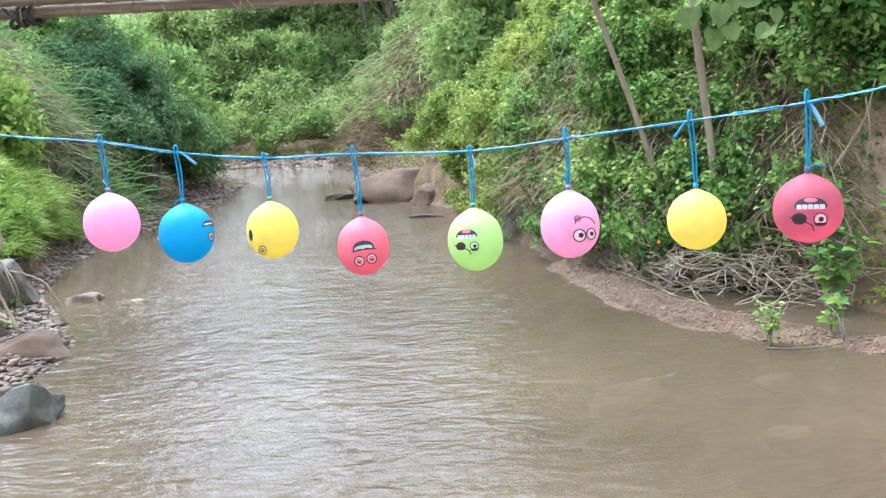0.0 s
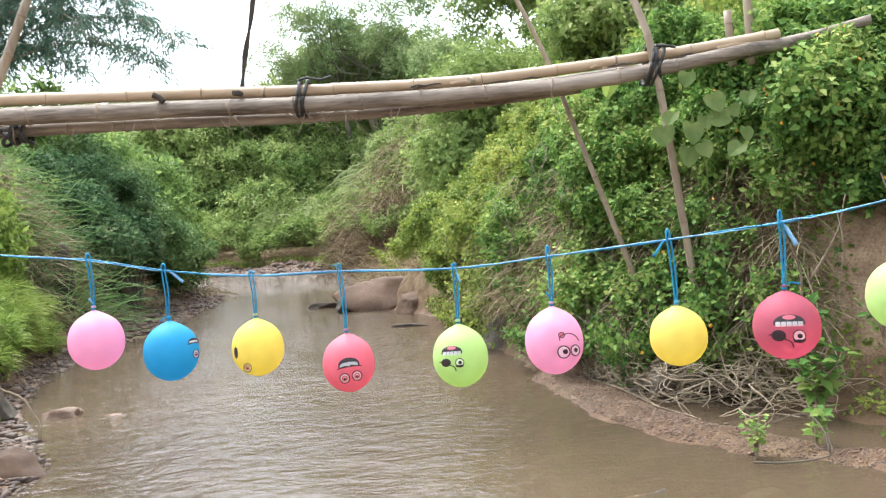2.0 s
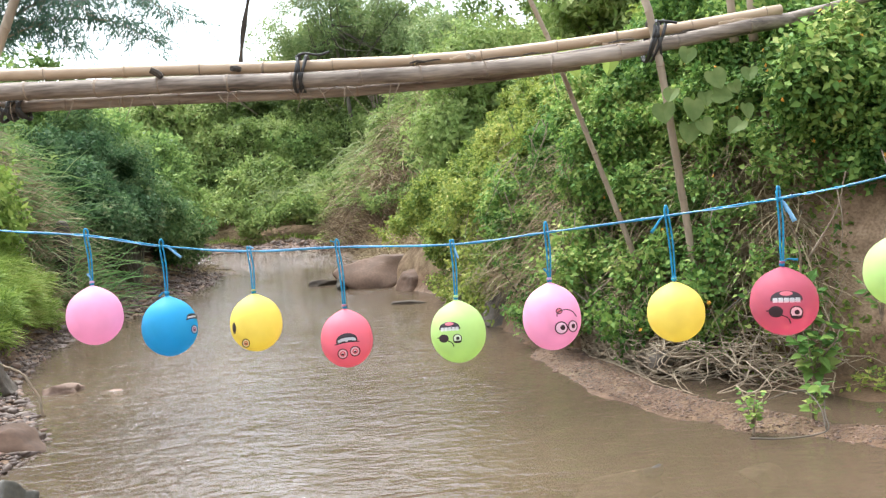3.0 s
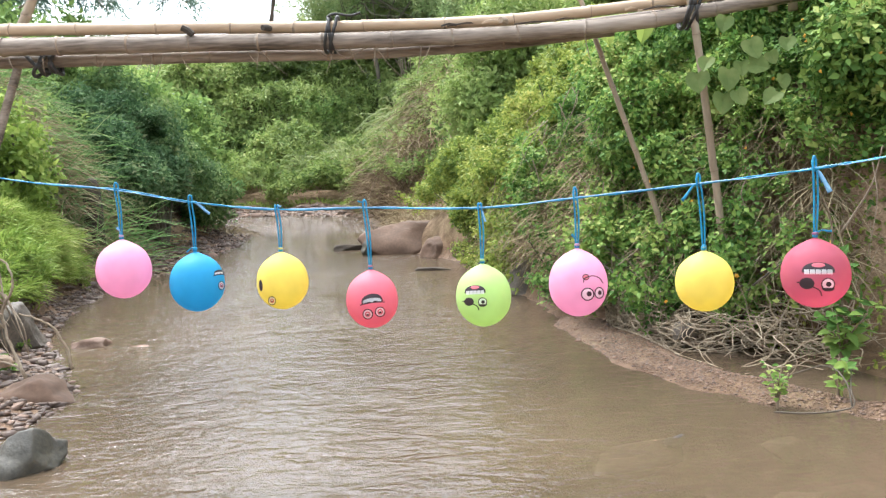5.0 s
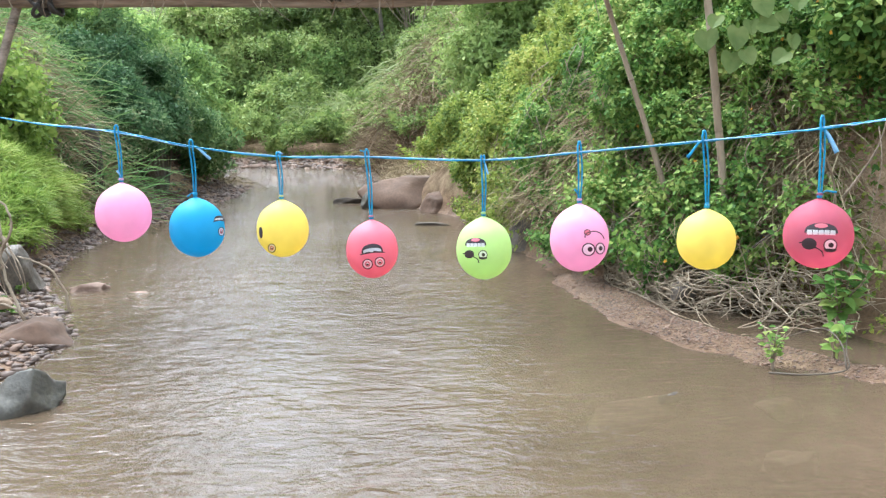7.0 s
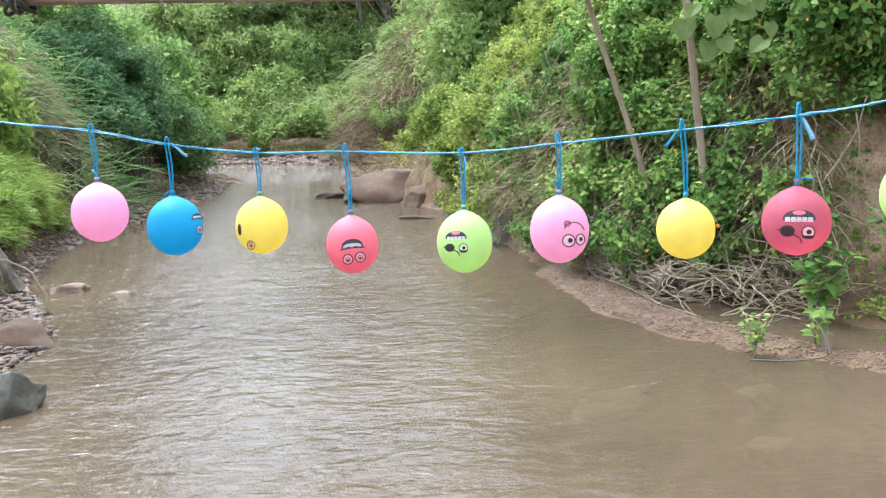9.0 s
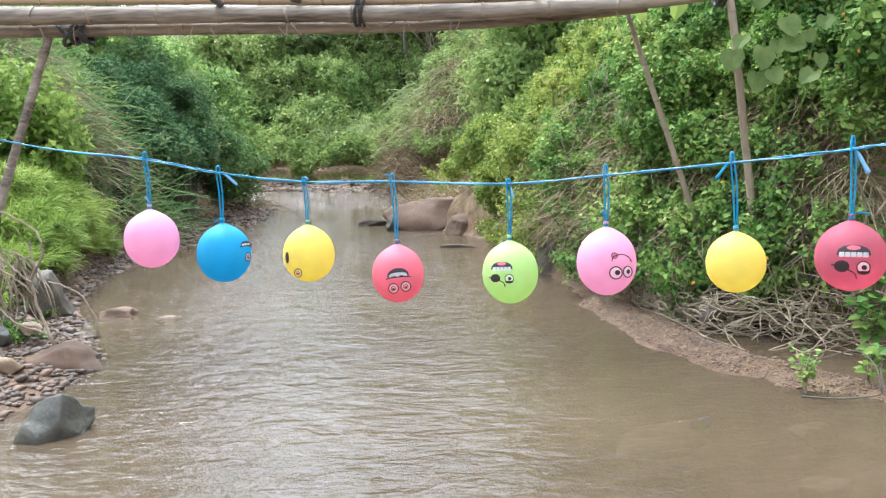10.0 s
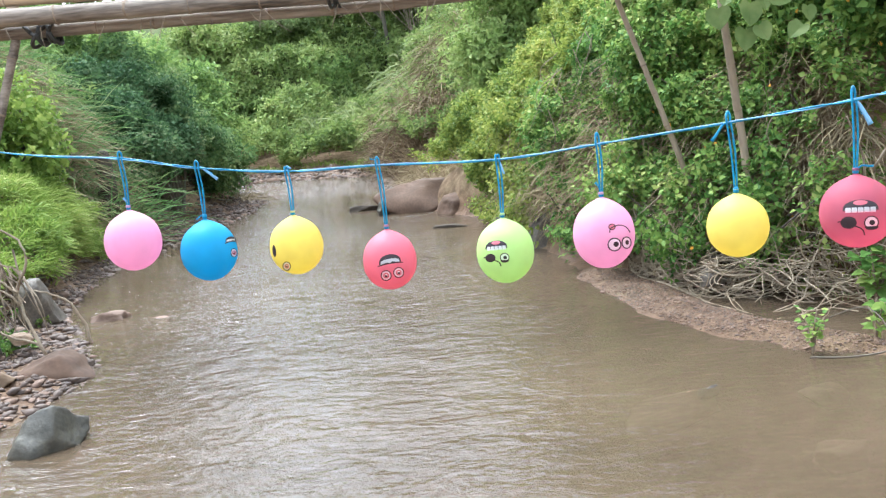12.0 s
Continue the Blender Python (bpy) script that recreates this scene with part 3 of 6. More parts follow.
INK_DARK, INK_WHITE, INK_ROSE = ink("dark_print", (0.035, 0.02, 0.025)), latex("white_print", (0.95, 0.93, 0.93), 0.05), ink("rose_print", (0.7, 0.16, 0.2))

# balloon profile: share of the height from the bottom, share of the half width
PROFILE_H = np.array([0.0, 0.01, 0.04, 0.1, 0.2, 0.32, 0.45, 0.57, 0.68, 0.78, 0.86, 0.92, 0.96, 0.985, 1.0])
PROFILE_R = np.array([0.0, 0.19, 0.39, 0.61, 0.82, 0.955, 1.0, 0.985, 0.925, 0.81, 0.65, 0.46, 0.29, 0.17, 0.085])


WITHIN = {"eye_outline": "eye", "pupil": "eye", "iris": "eye", "eyelid": "eye", "tooth": "mouth", "teeth": "mouth", "tongue": "mouth", "strap": "eye_patch"}


def balloon(colour_name, mat, centre, dia, high, prints, label):
    """A hanging balloon, knot up. prints: shapes in half widths right and up of its middle, as seen from the stream."""
    cx, cy, cz = centre
    b = thing("balloon", label, "balloon", "balloons on the cord", at=(cx, cy, cz))
    hs, n = np.linspace(0, 1, 33) ** 1.0, 40
    hs = 0.5 - 0.5 * np.cos(np.pi * hs)
    r = np.interp(hs, PROFILE_H, PROFILE_R)
    # soften the profile's corners
    r = np.r_[r[0], (r[:-2] + 2 * r[1:-1] + r[2:]) / 4, r[-1]] * dia / 2
    z = (hs - 0.5) * high
    ang = np.arange(n) * 2 * np.pi / n
    v = np.stack([np.outer(r, np.cos(ang)), np.outer(r, np.sin(ang)), np.repeat(z[:, None], n, 1)], -1).reshape(-1, 3)
    f = [(i * n + j, i * n + (j + 1) % n, (i + 1) * n + (j + 1) % n, (i + 1) * n + j) for i in range(len(hs) - 1) for j in range(n)]
    part("body", v, f, mat, b, smooth=True)
    # twisted neck with its rolled lip
    prof = [(0.09, 0.0), (0.075, 0.02), (0.06, 0.05), (0.085, 0.075), (0.095, 0.095), (0.075, 0.115), (0.05, 0.12)]
    m = 14
    v = np.array([[q * dia / 2 * math.cos(2 * math.pi * j / m), q * dia / 2 * math.sin(2 * math.pi * j / m), high / 2 + (w - 0.02) * dia] for q, w in prof for j in range(m)])
    f = [(i * m + j, i * m + (j + 1) % m, (i + 1) * m + (j + 1) % m, (i + 1) * m + j) for i in range(len(prof) - 1) for j in range(m)]
    f.append(tuple(range((len(prof) - 1) * m, len(prof) * m)))
    part("knot", v, f, mat, b, smooth=True)
    # prints lie on the skin, turned to the stream's open side
    front = unit(np.array([0.0 - cx, 0.0 - cy, 1.3 - cz]))
    side = unit(np.cross([0, 0, 1.0], front))
    up = np.cross(front, side)

    def on_skin(u, w, lift):
        a = dia / 2
        q = side * u * a + up * w * a
        lo, hi = 0.0, a * 1.3
        for _ in range(26):
            t = (lo + hi) / 2
            s = q + front * t
            h = s[2] / high + 0.5
            inside = 0 < h < 1 and math.hypot(s[0], s[1]) < np.interp(h, PROFILE_H, PROFILE_R) * a
            lo, hi = (t, hi) if inside else (lo, t)
        s = q + front * lo
        return s + unit(s) * lift

    host = {}
    for name, kind, pts, width, pm, lift in prints:
        pts = np.array(pts, float)
        if kind == "fill":
            c = pts.mean(0)
            k = len(pts)
            v = [on_skin(*c, lift)]
            for s in (0.35, 0.7, 1.0):
                v += [on_skin(*(c + (q - c) * s), lift) for q in pts]
            f = [(0, 1 + j, 1 + (j + 1) % k) for j in range(k)]
            for ring in (0, 1):
                f += [(1 + ring * k + j, 1 + (ring + 1) * k + j, 1 + (ring + 1) * k + (j + 1) % k, 1 + ring * k + (j + 1) % k) for j in range(k)]
        else:
            if kind == "loop":
                pts = np.vstack([pts, pts[:1]])
            t = unit(np.gradient(pts, axis=0))
            o = np.stack([-t[:, 1], t[:, 0]], 1) * width / 2
            v = [on_skin(*q, lift) for pair in zip(pts + o, pts - o) for q in pair]
            f = [(2 * j, 2 * j + 1, 2 * j + 3, 2 * j + 2) for j in range(len(pts) - 1)]
        made = part(name, np.array(v), f, pm, host.get(WITHIN.get(name), b), smooth=True)
        host[name] = made
    return b


def oval(u, w, a, b, n=18):
    t = np.arange(n) * 2 * np.pi / n
    return np.stack([u + a * np.cos(t), w + b * np.sin(t)], 1)


def eye(u, w, r, look_u=0.0, look_w=0.0, squash=1.0):
    return [("eye", "fill", oval(u, w, r * squash, r), 0, INK_WHITE, 0.0006), ("eye_outline", "loop", oval(u, w, r * squash, r), r * 0.2, INK_DARK, 0.001),
            ("pupil", "fill", oval(u + look_u * r, w + look_w * r, r * 0.42 * squash, r * 0.42), 0, INK_DARK, 0.0012)]


def ring_eye(u, w, r, squash=1.0):
    return [("eye", "fill", oval(u, w, r * squash, r), 0, INK_WHITE, 0.0006), ("eye_outline", "loop", oval(u, w, r * squash, r), r * 0.2, INK_DARK, 0.001),
            ("iris", "loop", oval(u, w, r * 0.45 * squash, r * 0.45), r * 0.22, INK_ROSE, 0.0012), ("pupil", "fill", oval(u, w - 0.1 * r, r * 0.28 * squash, r * 0.2), 0, INK_DARK, 0.0014)]


def dome(u, w, half, tall, n=17, flat=0.0):
    """A half moon, straight side down."""
    t = np.linspace(0, np.pi, n)
    top = np.stack([u + half * np.cos(t), w + tall * np.sin(t) ** 0.8], 1)
    base = np.stack([u + half * np.linspace(-0.9, 0.9, 7), np.full(7, w - flat)], 1)
    return np.vstack([top, base])


def grin(u, w, half, tall, tongue=True, tilt=0.0):
    """An upside-down laughing mouth: dark half moon, rosy tongue at its crest, a row of white teeth along the straight side."""
    def turned(p):
        c, s = math.cos(tilt), math.sin(tilt)
        return (np.asarray(p) - (u, w)) @ np.array([[c, s], [-s, c]]) + (u, w)
    out = [("mouth", "fill", turned(dome(u, w, half, tall)), 0, INK_DARK, 0.0006)]
    if tongue:
        out.append(("tongue", "fill", turned(oval(u, w + tall * 0.72, half * 0.4, tall * 0.22)), 0, INK_ROSE, 0.001))
    for j in range(5):
        a = u - half * 0.86 + half * 1.72 * (j + 0.5) / 5
        out.append(("tooth", "fill", turned(np.array([[a - half * 0.155, w - 0.05], [a + half * 0.155, w - 0.05], [a + half * 0.16, w + 0.03], [a + half * 0.14, w + tall * 0.3], [a - half * 0.14, w + tall * 0.3], [a - half * 0.16, w + 0.03]])), 0, INK_WHITE, 0.001))
    return out


def patched(u, w, s):
    """A dark eye patch with its strap, and one open eye with a heavy lower lid."""
    patch = [("eye_patch", "fill", oval(u - 0.3 * s, w, 0.24 * s, 0.2 * s), 0, INK_DARK, 0.0006),
             ("strap", "line", smooth_line([(u - 0.62 * s, w + 0.02), (u - 0.45 * s, w + 0.03), (u - 0.1 * s, w - 0.12 * s), (u + 0.1 * s, w - 0.24 * s), (u + 0.16 * s, w - 0.42 * s)], 14), 0.035, INK_DARK, 0.0008)]
    e = eye(u + 0.36 * s, w - 0.02, 0.2 * s, 0.1, 0.0)
    lid = [("eyelid", "fill", dome(u + 0.36 * s, w - 0.14 * s, 0.2 * s, -0.12 * s, 11), 0, INK_DARK, 0.0015)]
    return patch + e + lid


def small_smile(u, w):
    return [("tongue", "fill", oval(u - 0.12, w + 0.02, 0.1, 0.09), 0, INK_ROSE, 0.0006), ("tongue_outline", "loop", oval(u - 0.12, w + 0.02, 0.1, 0.09), 0.028, INK_DARK, 0.001),
            ("smile", "line", smooth_line([(u - 0.2, w - 0.16), (u - 0.16, w - 0.02), (u + 0.1, w + 0.06), (u + 0.32, w - 0.02), (u + 0.44, w - 0.2)], 18), 0.035, INK_DARK, 0.001)]


def arch(u, w, half, tall, tilt=0.0, lip=True):
    """A half-moon mouth with one white band of teeth low in it."""
    c, s = math.cos(tilt), math.sin(tilt)
    turn = lambda p: (np.asarray(p) - (u, w)) @ np.array([[c, s], [-s, c]]) + (u, w)  # noqa: E731
    band = np.vstack([np.stack([u + half * 0.86 * np.cos(np.linspace(0, np.pi, 11)), w + tall * 0.5 * np.sin(np.linspace(0, np.pi, 11)) ** 0.5 * np.ones(11)], 1), [[u - half * 0.86, w - 0.0], [u, w - 0.015], [u + half * 0.86, w - 0.0]]])
    out = [("mouth", "fill", turn(dome(u, w, half, tall, flat=0.02)), 0, INK_DARK, 0.0006), ("teeth", "fill", turn(band), 0, INK_WHITE, 0.001)]
    out.append(("lip_line", "line", turn(np.stack([np.linspace(u - half * 1.15, u + half * 1.15, 9), w - 0.05 + 0.04 * np.cos(np.linspace(-1.5, 1.5, 9))], 1)), 0.035, INK_DARK, 0.001))
    return out


BALLOONS = [
    ("pink", PINK, (-1.465, 3.78, 0.955), 0.240, 0.262, [], "plain pink balloon hanging knot up from the cord"),
    ("blue", BLUE, (-1.135, 3.76, 0.885), 0.239, 0.264, arch(0.80, 0.22, 0.2, 0.17) + ring_eye(0.84, -0.2, 0.15, 0.7), "blue balloon with a printed mouth and eye"),
    ("yellow", YELLOW, (-0.755, 3.76, 0.872), 0.229, 0.254, [("eye_patch", "fill", oval(-0.82, -0.12, 0.07, 0.22), 0, INK_DARK, 0.0006)] + ring_eye(-0.44, -0.72, 0.16, 0.85), "yellow balloon with a dark patch and ringed eye"),
    ("red", RED, (-0.36, 3.74, 0.775), 0.230, 0.258, arch(0.0, -0.12, 0.4, 0.32, 0.07) + ring_eye(-0.19, -0.55, 0.18) + ring_eye(0.27, -0.49, 0.18), "red balloon printed with an upside-down mouth and ringed eyes"),
    ("green", GREEN, (0.13, 3.64, 0.783), 0.239, 0.270, grin(-0.29, 0.1, 0.37, 0.27) + patched(-0.3, -0.2, 0.72), "lime green balloon with an upside-down laughing print"),
    ("pink", PINK, (0.51, 3.45, 0.845), 0.238, 0.276, small_smile(0.38, 0.16) + eye(0.3, -0.38, 0.2, 0.25, 0.05) + eye(0.68, -0.35, 0.18, 0.1, 0.05, 0.8), "pink balloon with two printed eyes and a small smile"),
    ("yellow", YELLOW, (0.955, 3.22, 0.86), 0.217, 0.230, [], "plain yellow balloon hanging knot up from the cord"),
    ("red", DEEP_RED, (1.29, 3.02, 0.90), 0.234, 0.246, grin(0.08, 0.02, 0.45, 0.3) + patched(0.03, -0.3, 0.86), "red balloon with an upside-down laughing print"),
    ("green", GREEN, (1.62, 2.85, 1.0), 0.226, 0.25, [], "plain lime green balloon near the end of the cord"),
]
for row in BALLOONS:
    balloon(*row)

KNOTS = [(-1.47, 3.78, 1.310), (-1.14, 3.76, 1.240), (-0.76, 3.76, 1.190), (-0.37, 3.74, 1.180), (0.13, 3.64, 1.160), (0.51, 3.45, 1.190), (0.94, 3.22, 1.230), (1.29, 3.02, 1.270), (1.62, 2.85, 1.330)]
LINE = [(-3.6, 4.35, 1.72), (-2.7, 4.1, 1.52), (-1.98, 3.9, 1.375)] + KNOTS + [(2.3, 2.5, 1.52), (2.95, 2.2, 1.72)]
line = smooth_line(LINE, 260)
cord = thing("cord", "blue plastic twine stretched across the stream", "cord")
turns = np.cumsum(rng.normal(size=len(line)) * 0.5 + 0.12)
twist = np.stack([0 * line[:, 0], 0.003 * np.cos(turns), 0.003 * np.sin(turns)], 1)
v, f = tube(line + twist, 0.0034, 6)
part("strand", v, f, CORD_BLUE, cord, smooth=True)
# paler strand wound beside it: the cord's highlights, put in as colour
v, f = tube(line - twist, 0.0025, 6)
part("strand", v, f, CORD_PALE, cord, "pale blue strand that puts the cord's highlights into colour", smooth=True)


# the stakes that hold the cord's ends
for sx, sy, sz in ((-3.6, 4.35, 1.72), (2.95, 2.2, 1.72)):
    stake = thing("stake", "plain bamboo stake holding the end of the cord", "stake", "cord stakes", at=(sx, sy, 0))
    g = float(ground_z(sx, sy))
    v, f = tube([(0.01, 0, g - 0.3), (0.0, 0.01, (g + sz) / 2), (0.0, 0, sz + 0.08)], [0.024, 0.022, 0.019], 10)
    part("pole", v, f, CULM_POST, stake, smooth=True)
    v, f = tube([(0.0, 0, sz - 0.02), (0.0, 0, sz - 0.007), (0.0, 0, sz + 0.007), (0.0, 0, sz + 0.02)], [0.023, 0.027, 0.027, 0.023], 10)
    part("cord_winding", v, f, CORD_BLUE, stake, smooth=True)


def tie(k, neck, tail, loop):
    """A knotted length of twine from the cord down to a balloon's neck: two strands, a loop over the cord, loose ends."""
    k, neck = np.array(k, float), np.array(neck, float)
    t = thing("balloon_tie", "knotted blue plastic twine tied round the cord", "string", "balloon ties")
    for sgn in (-1, 1):
        mid = (k + neck) / 2 + [sgn * 0.007 + 0.004, 0, 0.01]
        v, f = tube(smooth_line([k + [sgn * 0.007, -0.004, 0.0], mid, neck + [sgn * 0.004, 0, 0.0]], 12), 0.0038, 5)
        part("strand", v, f, CORD_BLUE, t, smooth=True)
    v, f = tube(smooth_line([k + [-0.006, -0.006, -0.012], k + [-0.007, -0.002, 0.02], k + [-0.001, 0.0, loop], k + [0.007, 0.004, 0.02], k + [0.005, 0.006, -0.012]], 14), 0.0042, 5)
    part("loop", v, f, CORD_BLUE, t, smooth=True)
    v, f = tube([neck + [0, 0, -0.012], neck + [0, 0, -0.004], neck + [0, 0, 0.006], neck + [0, 0, 0.014]], [0.006, 0.0105, 0.0105, 0.005], 8)
    part("knot", v, f, CORD_BLUE, t, smooth=True)
    for start, end, mat, w in tail:
        a = k if start == "top" else neck
        e = np.array(end, float)
        pts = smooth_line([a, a + e * 0.35 + [0, 0, 0.012], a + e * 0.75 + [0, -0.003, 0.004], a + e], 10)
        side = unit(np.cross(np.gradient(pts, axis=0), [0, 1.0, 0.2])) * w / 2
        wide = np.linspace(0.6, 1.25, 10)[:, None]
        v = np.concatenate([pts + side * wide, pts - side * wide, pts + side * wide + [0, 0.0025, 0], pts - side * wide + [0, 0.0025, 0]])
        n = 10
        f = []
        for i in range(n - 1):
            f += [(i, i + 1, n + i + 1, n + i), (2 * n + i, 3 * n + i, 3 * n + i + 1, 2 * n + i + 1), (i, 2 * n + i, 2 * n + i + 1, i + 1), (n + i, n + i + 1, 3 * n + i + 1, 3 * n + i)]
        f += [(0, n, 3 * n, 2 * n), (n - 1, 3 * n - 1, 4 * n - 1, 2 * n - 1)]
        part("loose_end", v, f, mat, t, smooth=True)
    return t


TAILS = [
    [("neck", (-0.012, -0.01, 0.045), CORD_PALE, 0.008)],
    [("top", (0.085, -0.01, -0.055), CORD_PALE, 0.011), ("top", (0.06, 0.01, -0.03), CORD_BLUE, 0.007), ("neck", (-0.035, -0.005, -0.008), CORD_BLUE, 0.006)],
    [("top", (0.02, 0, 0.012), CORD_PALE, 0.006)],
    [("top", (-0.03, 0, 0.03), CORD_BLUE, 0.005)],
    [("top", (0.022, -0.01, -0.06), CORD_PALE, 0.007)],
    [("neck", (-0.02, -0.01, 0.05), CORD_BLUE, 0.008)],
    [("top", (-0.065, -0.01, -0.06), CORD_BLUE, 0.01)],
    [("top", (0.05, -0.01, -0.085), CORD_PALE, 0.014), ("top", (0.03, 0.0, -0.05), CORD_BLUE, 0.009), ("neck", (0.055, -0.01, 0.012), CORD_BLUE, 0.007)],
    [],
]
for (name, mat, c, dia, high, _, _), k, tail, loop in zip(BALLOONS, KNOTS, TAILS, (0.03, 0.03, 0.012, 0.035, 0.012, 0.045, 0.04, 0.045, 0.03)):
    tie(k, (c[0], c[1], c[2] + high / 2 + 0.012), tail, loop)


# ---- the bamboo footbridge ----
def bamboo(points, r0, r1, gap=0.33, sides=14, hollow_end=False):
    """A culm along the points with swollen joints: vertices, faces and slots (1 at the joints)."""
    line = smooth_line(points, 200)
    d = np.r_[0, np.cumsum(np.linalg.norm(np.diff(line, axis=0), axis=1))]
    total = d[-1]
    at, rad, slot = [0.0], [r0], []
    pos = gap * rng.uniform(0.3, 0.9)
    while pos < total - 0.04:
        rr = r0 + (r1 - r0) * pos / total
        at += [pos - 0.022, pos - 0.007, pos, pos + 0.008, pos + 0.024]
        rad += [rr * 0.99, rr * 1.05, rr * 1.10, rr * 1.03, rr * 0.985]
        pos += gap * rng.uniform(0.82, 1.15)
    at.append(total)
    rad.append(r1)
    at, rad = np.array(at), np.array(rad)
    order = np.argsort(at)
    at, rad = at[order], rad[order]
    pts = np.stack([np.interp(at, d, line[:, i]) for i in range(3)], 1)
    pts[1:-1] += rng.normal(size=(len(pts) - 2, 3)) * 0.0012
    v, f = tube(pts, rad, sides)
    slots = []
    for i in range(len(pts) - 1):
        joint = (i % 5) == 3
        slots += [1 if joint else 0] * sides
    return v, f, slots + [1, 1]


def lifted(v, origin):
    return np.asarray(v) - np.asarray(origin, float)


bridge = thing("footbridge", "narrow bamboo footbridge with a handrail over the stream", "bridge", at=(0, 6, 2.2))
ORIGIN = (0, 6, 2.2)


def culm(name, points, r0, r1, mat, gap=0.33, label="", sides=14):
    v, f, s = bamboo(points, r0, r1, gap, sides)
    return part(name, lifted(v, ORIGIN), f, [mat, NODE], bridge, label, smooth=True, slots=s)


culm("deck_pole", [(-4.6, 6.02, 2.50), (-2.84, 6.0, 2.43), (-1.67, 6.0, 2.385), (-0.64, 6.0, 2.345), (0.43, 6.0, 2.335), (1.64, 6.0, 2.41), (2.62, 6.02, 2.51)], 0.044, 0.038, CULM, 0.5, "pale yellow bamboo pole")
culm("deck_pole", [(-4.6, 5.97, 2.36), (-2.82, 5.95, 2.305), (-1.66, 5.95, 2.275), (-0.64, 5.95, 2.24), (0.42, 5.95, 2.232), (1.1, 5.95, 2.25), (1.62, 5.95, 2.30), (2.35, 5.97, 2.40), (2.9, 6.1, 2.47)], 0.066, 0.047, CULM_OLD, 0.46, "weathered grey-brown bamboo pole")
culm("deck_pole", [(-4.6, 6.08, 2.28), (-2.9, 6.08, 2.225), (-1.71, 6.08, 2.20), (-0.43, 6.08, 2.165), (0.43, 6.08, 2.185), (1.2, 6.1, 2.24)], 0.05, 0.036, CULM_OLD, 0.4, "weathered grey-brown bamboo pole")
culm("deck_pole", [(-4.6, 6.16, 2.42), (-1.7, 6.14, 2.31), (0.4, 6.14, 2.27), (1.7, 6.14, 2.35), (2.9, 6.2, 2.48)], 0.05, 0.042, CULM_OLD, 0.4, "weathered grey-brown bamboo pole")
culm("deck_pole", [(-4.6, 6.27, 2.44), (-1.7, 6.25, 2.33), (0.4, 6.25, 2.29), (1.7, 6.25, 2.36), (2.9, 6.3, 2.49)], 0.048, 0.042, CULM, 0.4)
culm("deck_pole", [(-4.6, 6.38, 2.44), (-1.7, 6.36, 2.33), (0.4, 6.36, 2.29), (1.7, 6.36, 2.36), (2.4, 6.16, 2.43), (2.89, 5.97, 2.478), (3.2, 5.86, 2.535)], 0.05, 0.036, CULM_OLD, 0.4, "weathered pole running out into the bushes")
culm("handrail", [(-4.6, 6.42, 3.37), (-2.94, 6.4, 3.285), (-1.08, 6.4, 3.165), (0.63, 6.4, 3.095), (0.86, 6.42, 3.1)], 0.034, 0.026, CULM, 0.5)
culm("post", [(-2.71, 6.36, 3.30), (-2.99, 6.36, 2.68), (-3.2, 6.34, 2.3)], 0.032, 0.038, CULM_POST, 0.3)
culm("post", [(0.72, 6.5, 3.32), (0.79, 6.5, 3.12), (1.06, 6.5, 2.48), (1.63, 6.5, 0.74), (1.78, 6.5, 0.25)], 0.017, 0.022, CULM_POST, 0.26)
culm("post", [(1.52, 5.98, 3.15), (1.56, 5.98, 2.93), (1.68, 5.88, 2.39), (1.90, 6.05, 0.92), (1.97, 6.07, 0.3)], 0.026, 0.027, CULM_POST, 0.34)
culm("post", [(2.62, 6.6, 3.35), (2.64, 6.6, 3.0), (2.65, 6.6, 2.4)], 0.034, 0.036, CULM_POST, 0.3)
culm("post", [(2.49, 6.62, 2.83), (2.5, 6.6, 2.4)], 0.03, 0.034, CULM_POST, 0.3, "broken bamboo stub")
culm("post", [(-2.97, 6.1, 2.27), (-3.3, 6.08, 1.4), (-3.6, 6.05, 0.63), (-3.68, 6.05, 0.4)], 0.03, 0.036, CULM_OLD, 0.4, "dark leaning bamboo prop")


def strap(points, r, mat, name="lashing", label=""):
    v, f = tube(smooth_line(points, 26), r, 6)
    return part(name, lifted(v, ORIGIN), f, mat, bridge, label, smooth=True)


def hoop(x, zlo, zhi, y0, y1, r, lean=0.0):
    pts = []
    for a in np.linspace(0, 2 * np.pi, 13):
        pts.append((x + lean * math.sin(a) + 0.004 * math.sin(3 * a), (y0 + y1) / 2 - (y1 - y0) / 2 * math.cos(a), (zlo + zhi) / 2 + (zhi - zlo) / 2 * math.sin(a)))
    strap(pts, r, RUBBER, label="black rubber strip")


for dx, ln in ((0.0, 0.02), (0.022, -0.015), (0.045, 0.03)):
    hoop(-0.78 + dx, 2.17, 2.41, 5.875, 6.09, 0.012, ln)
strap([(-0.78, 5.93, 2.40), (-0.72, 5.92, 2.42), (-0.62, 5.93, 2.405), (-0.55, 5.95, 2.425)], 0.009, RUBBER, label="black rubber strip")
for dx, ln in ((0.0, 0.04), (0.02, -0.03), (0.04, 0.05), (-0.02, 0.03)):
    hoop(1.68 + dx, 2.21, 2.48, 5.83, 6.10, 0.011, ln)
strap([(1.70, 5.86, 2.46), (1.76, 5.86, 2.455), (1.84, 5.88, 2.445)], 0.01, RUBBER, label="black rubber strip")
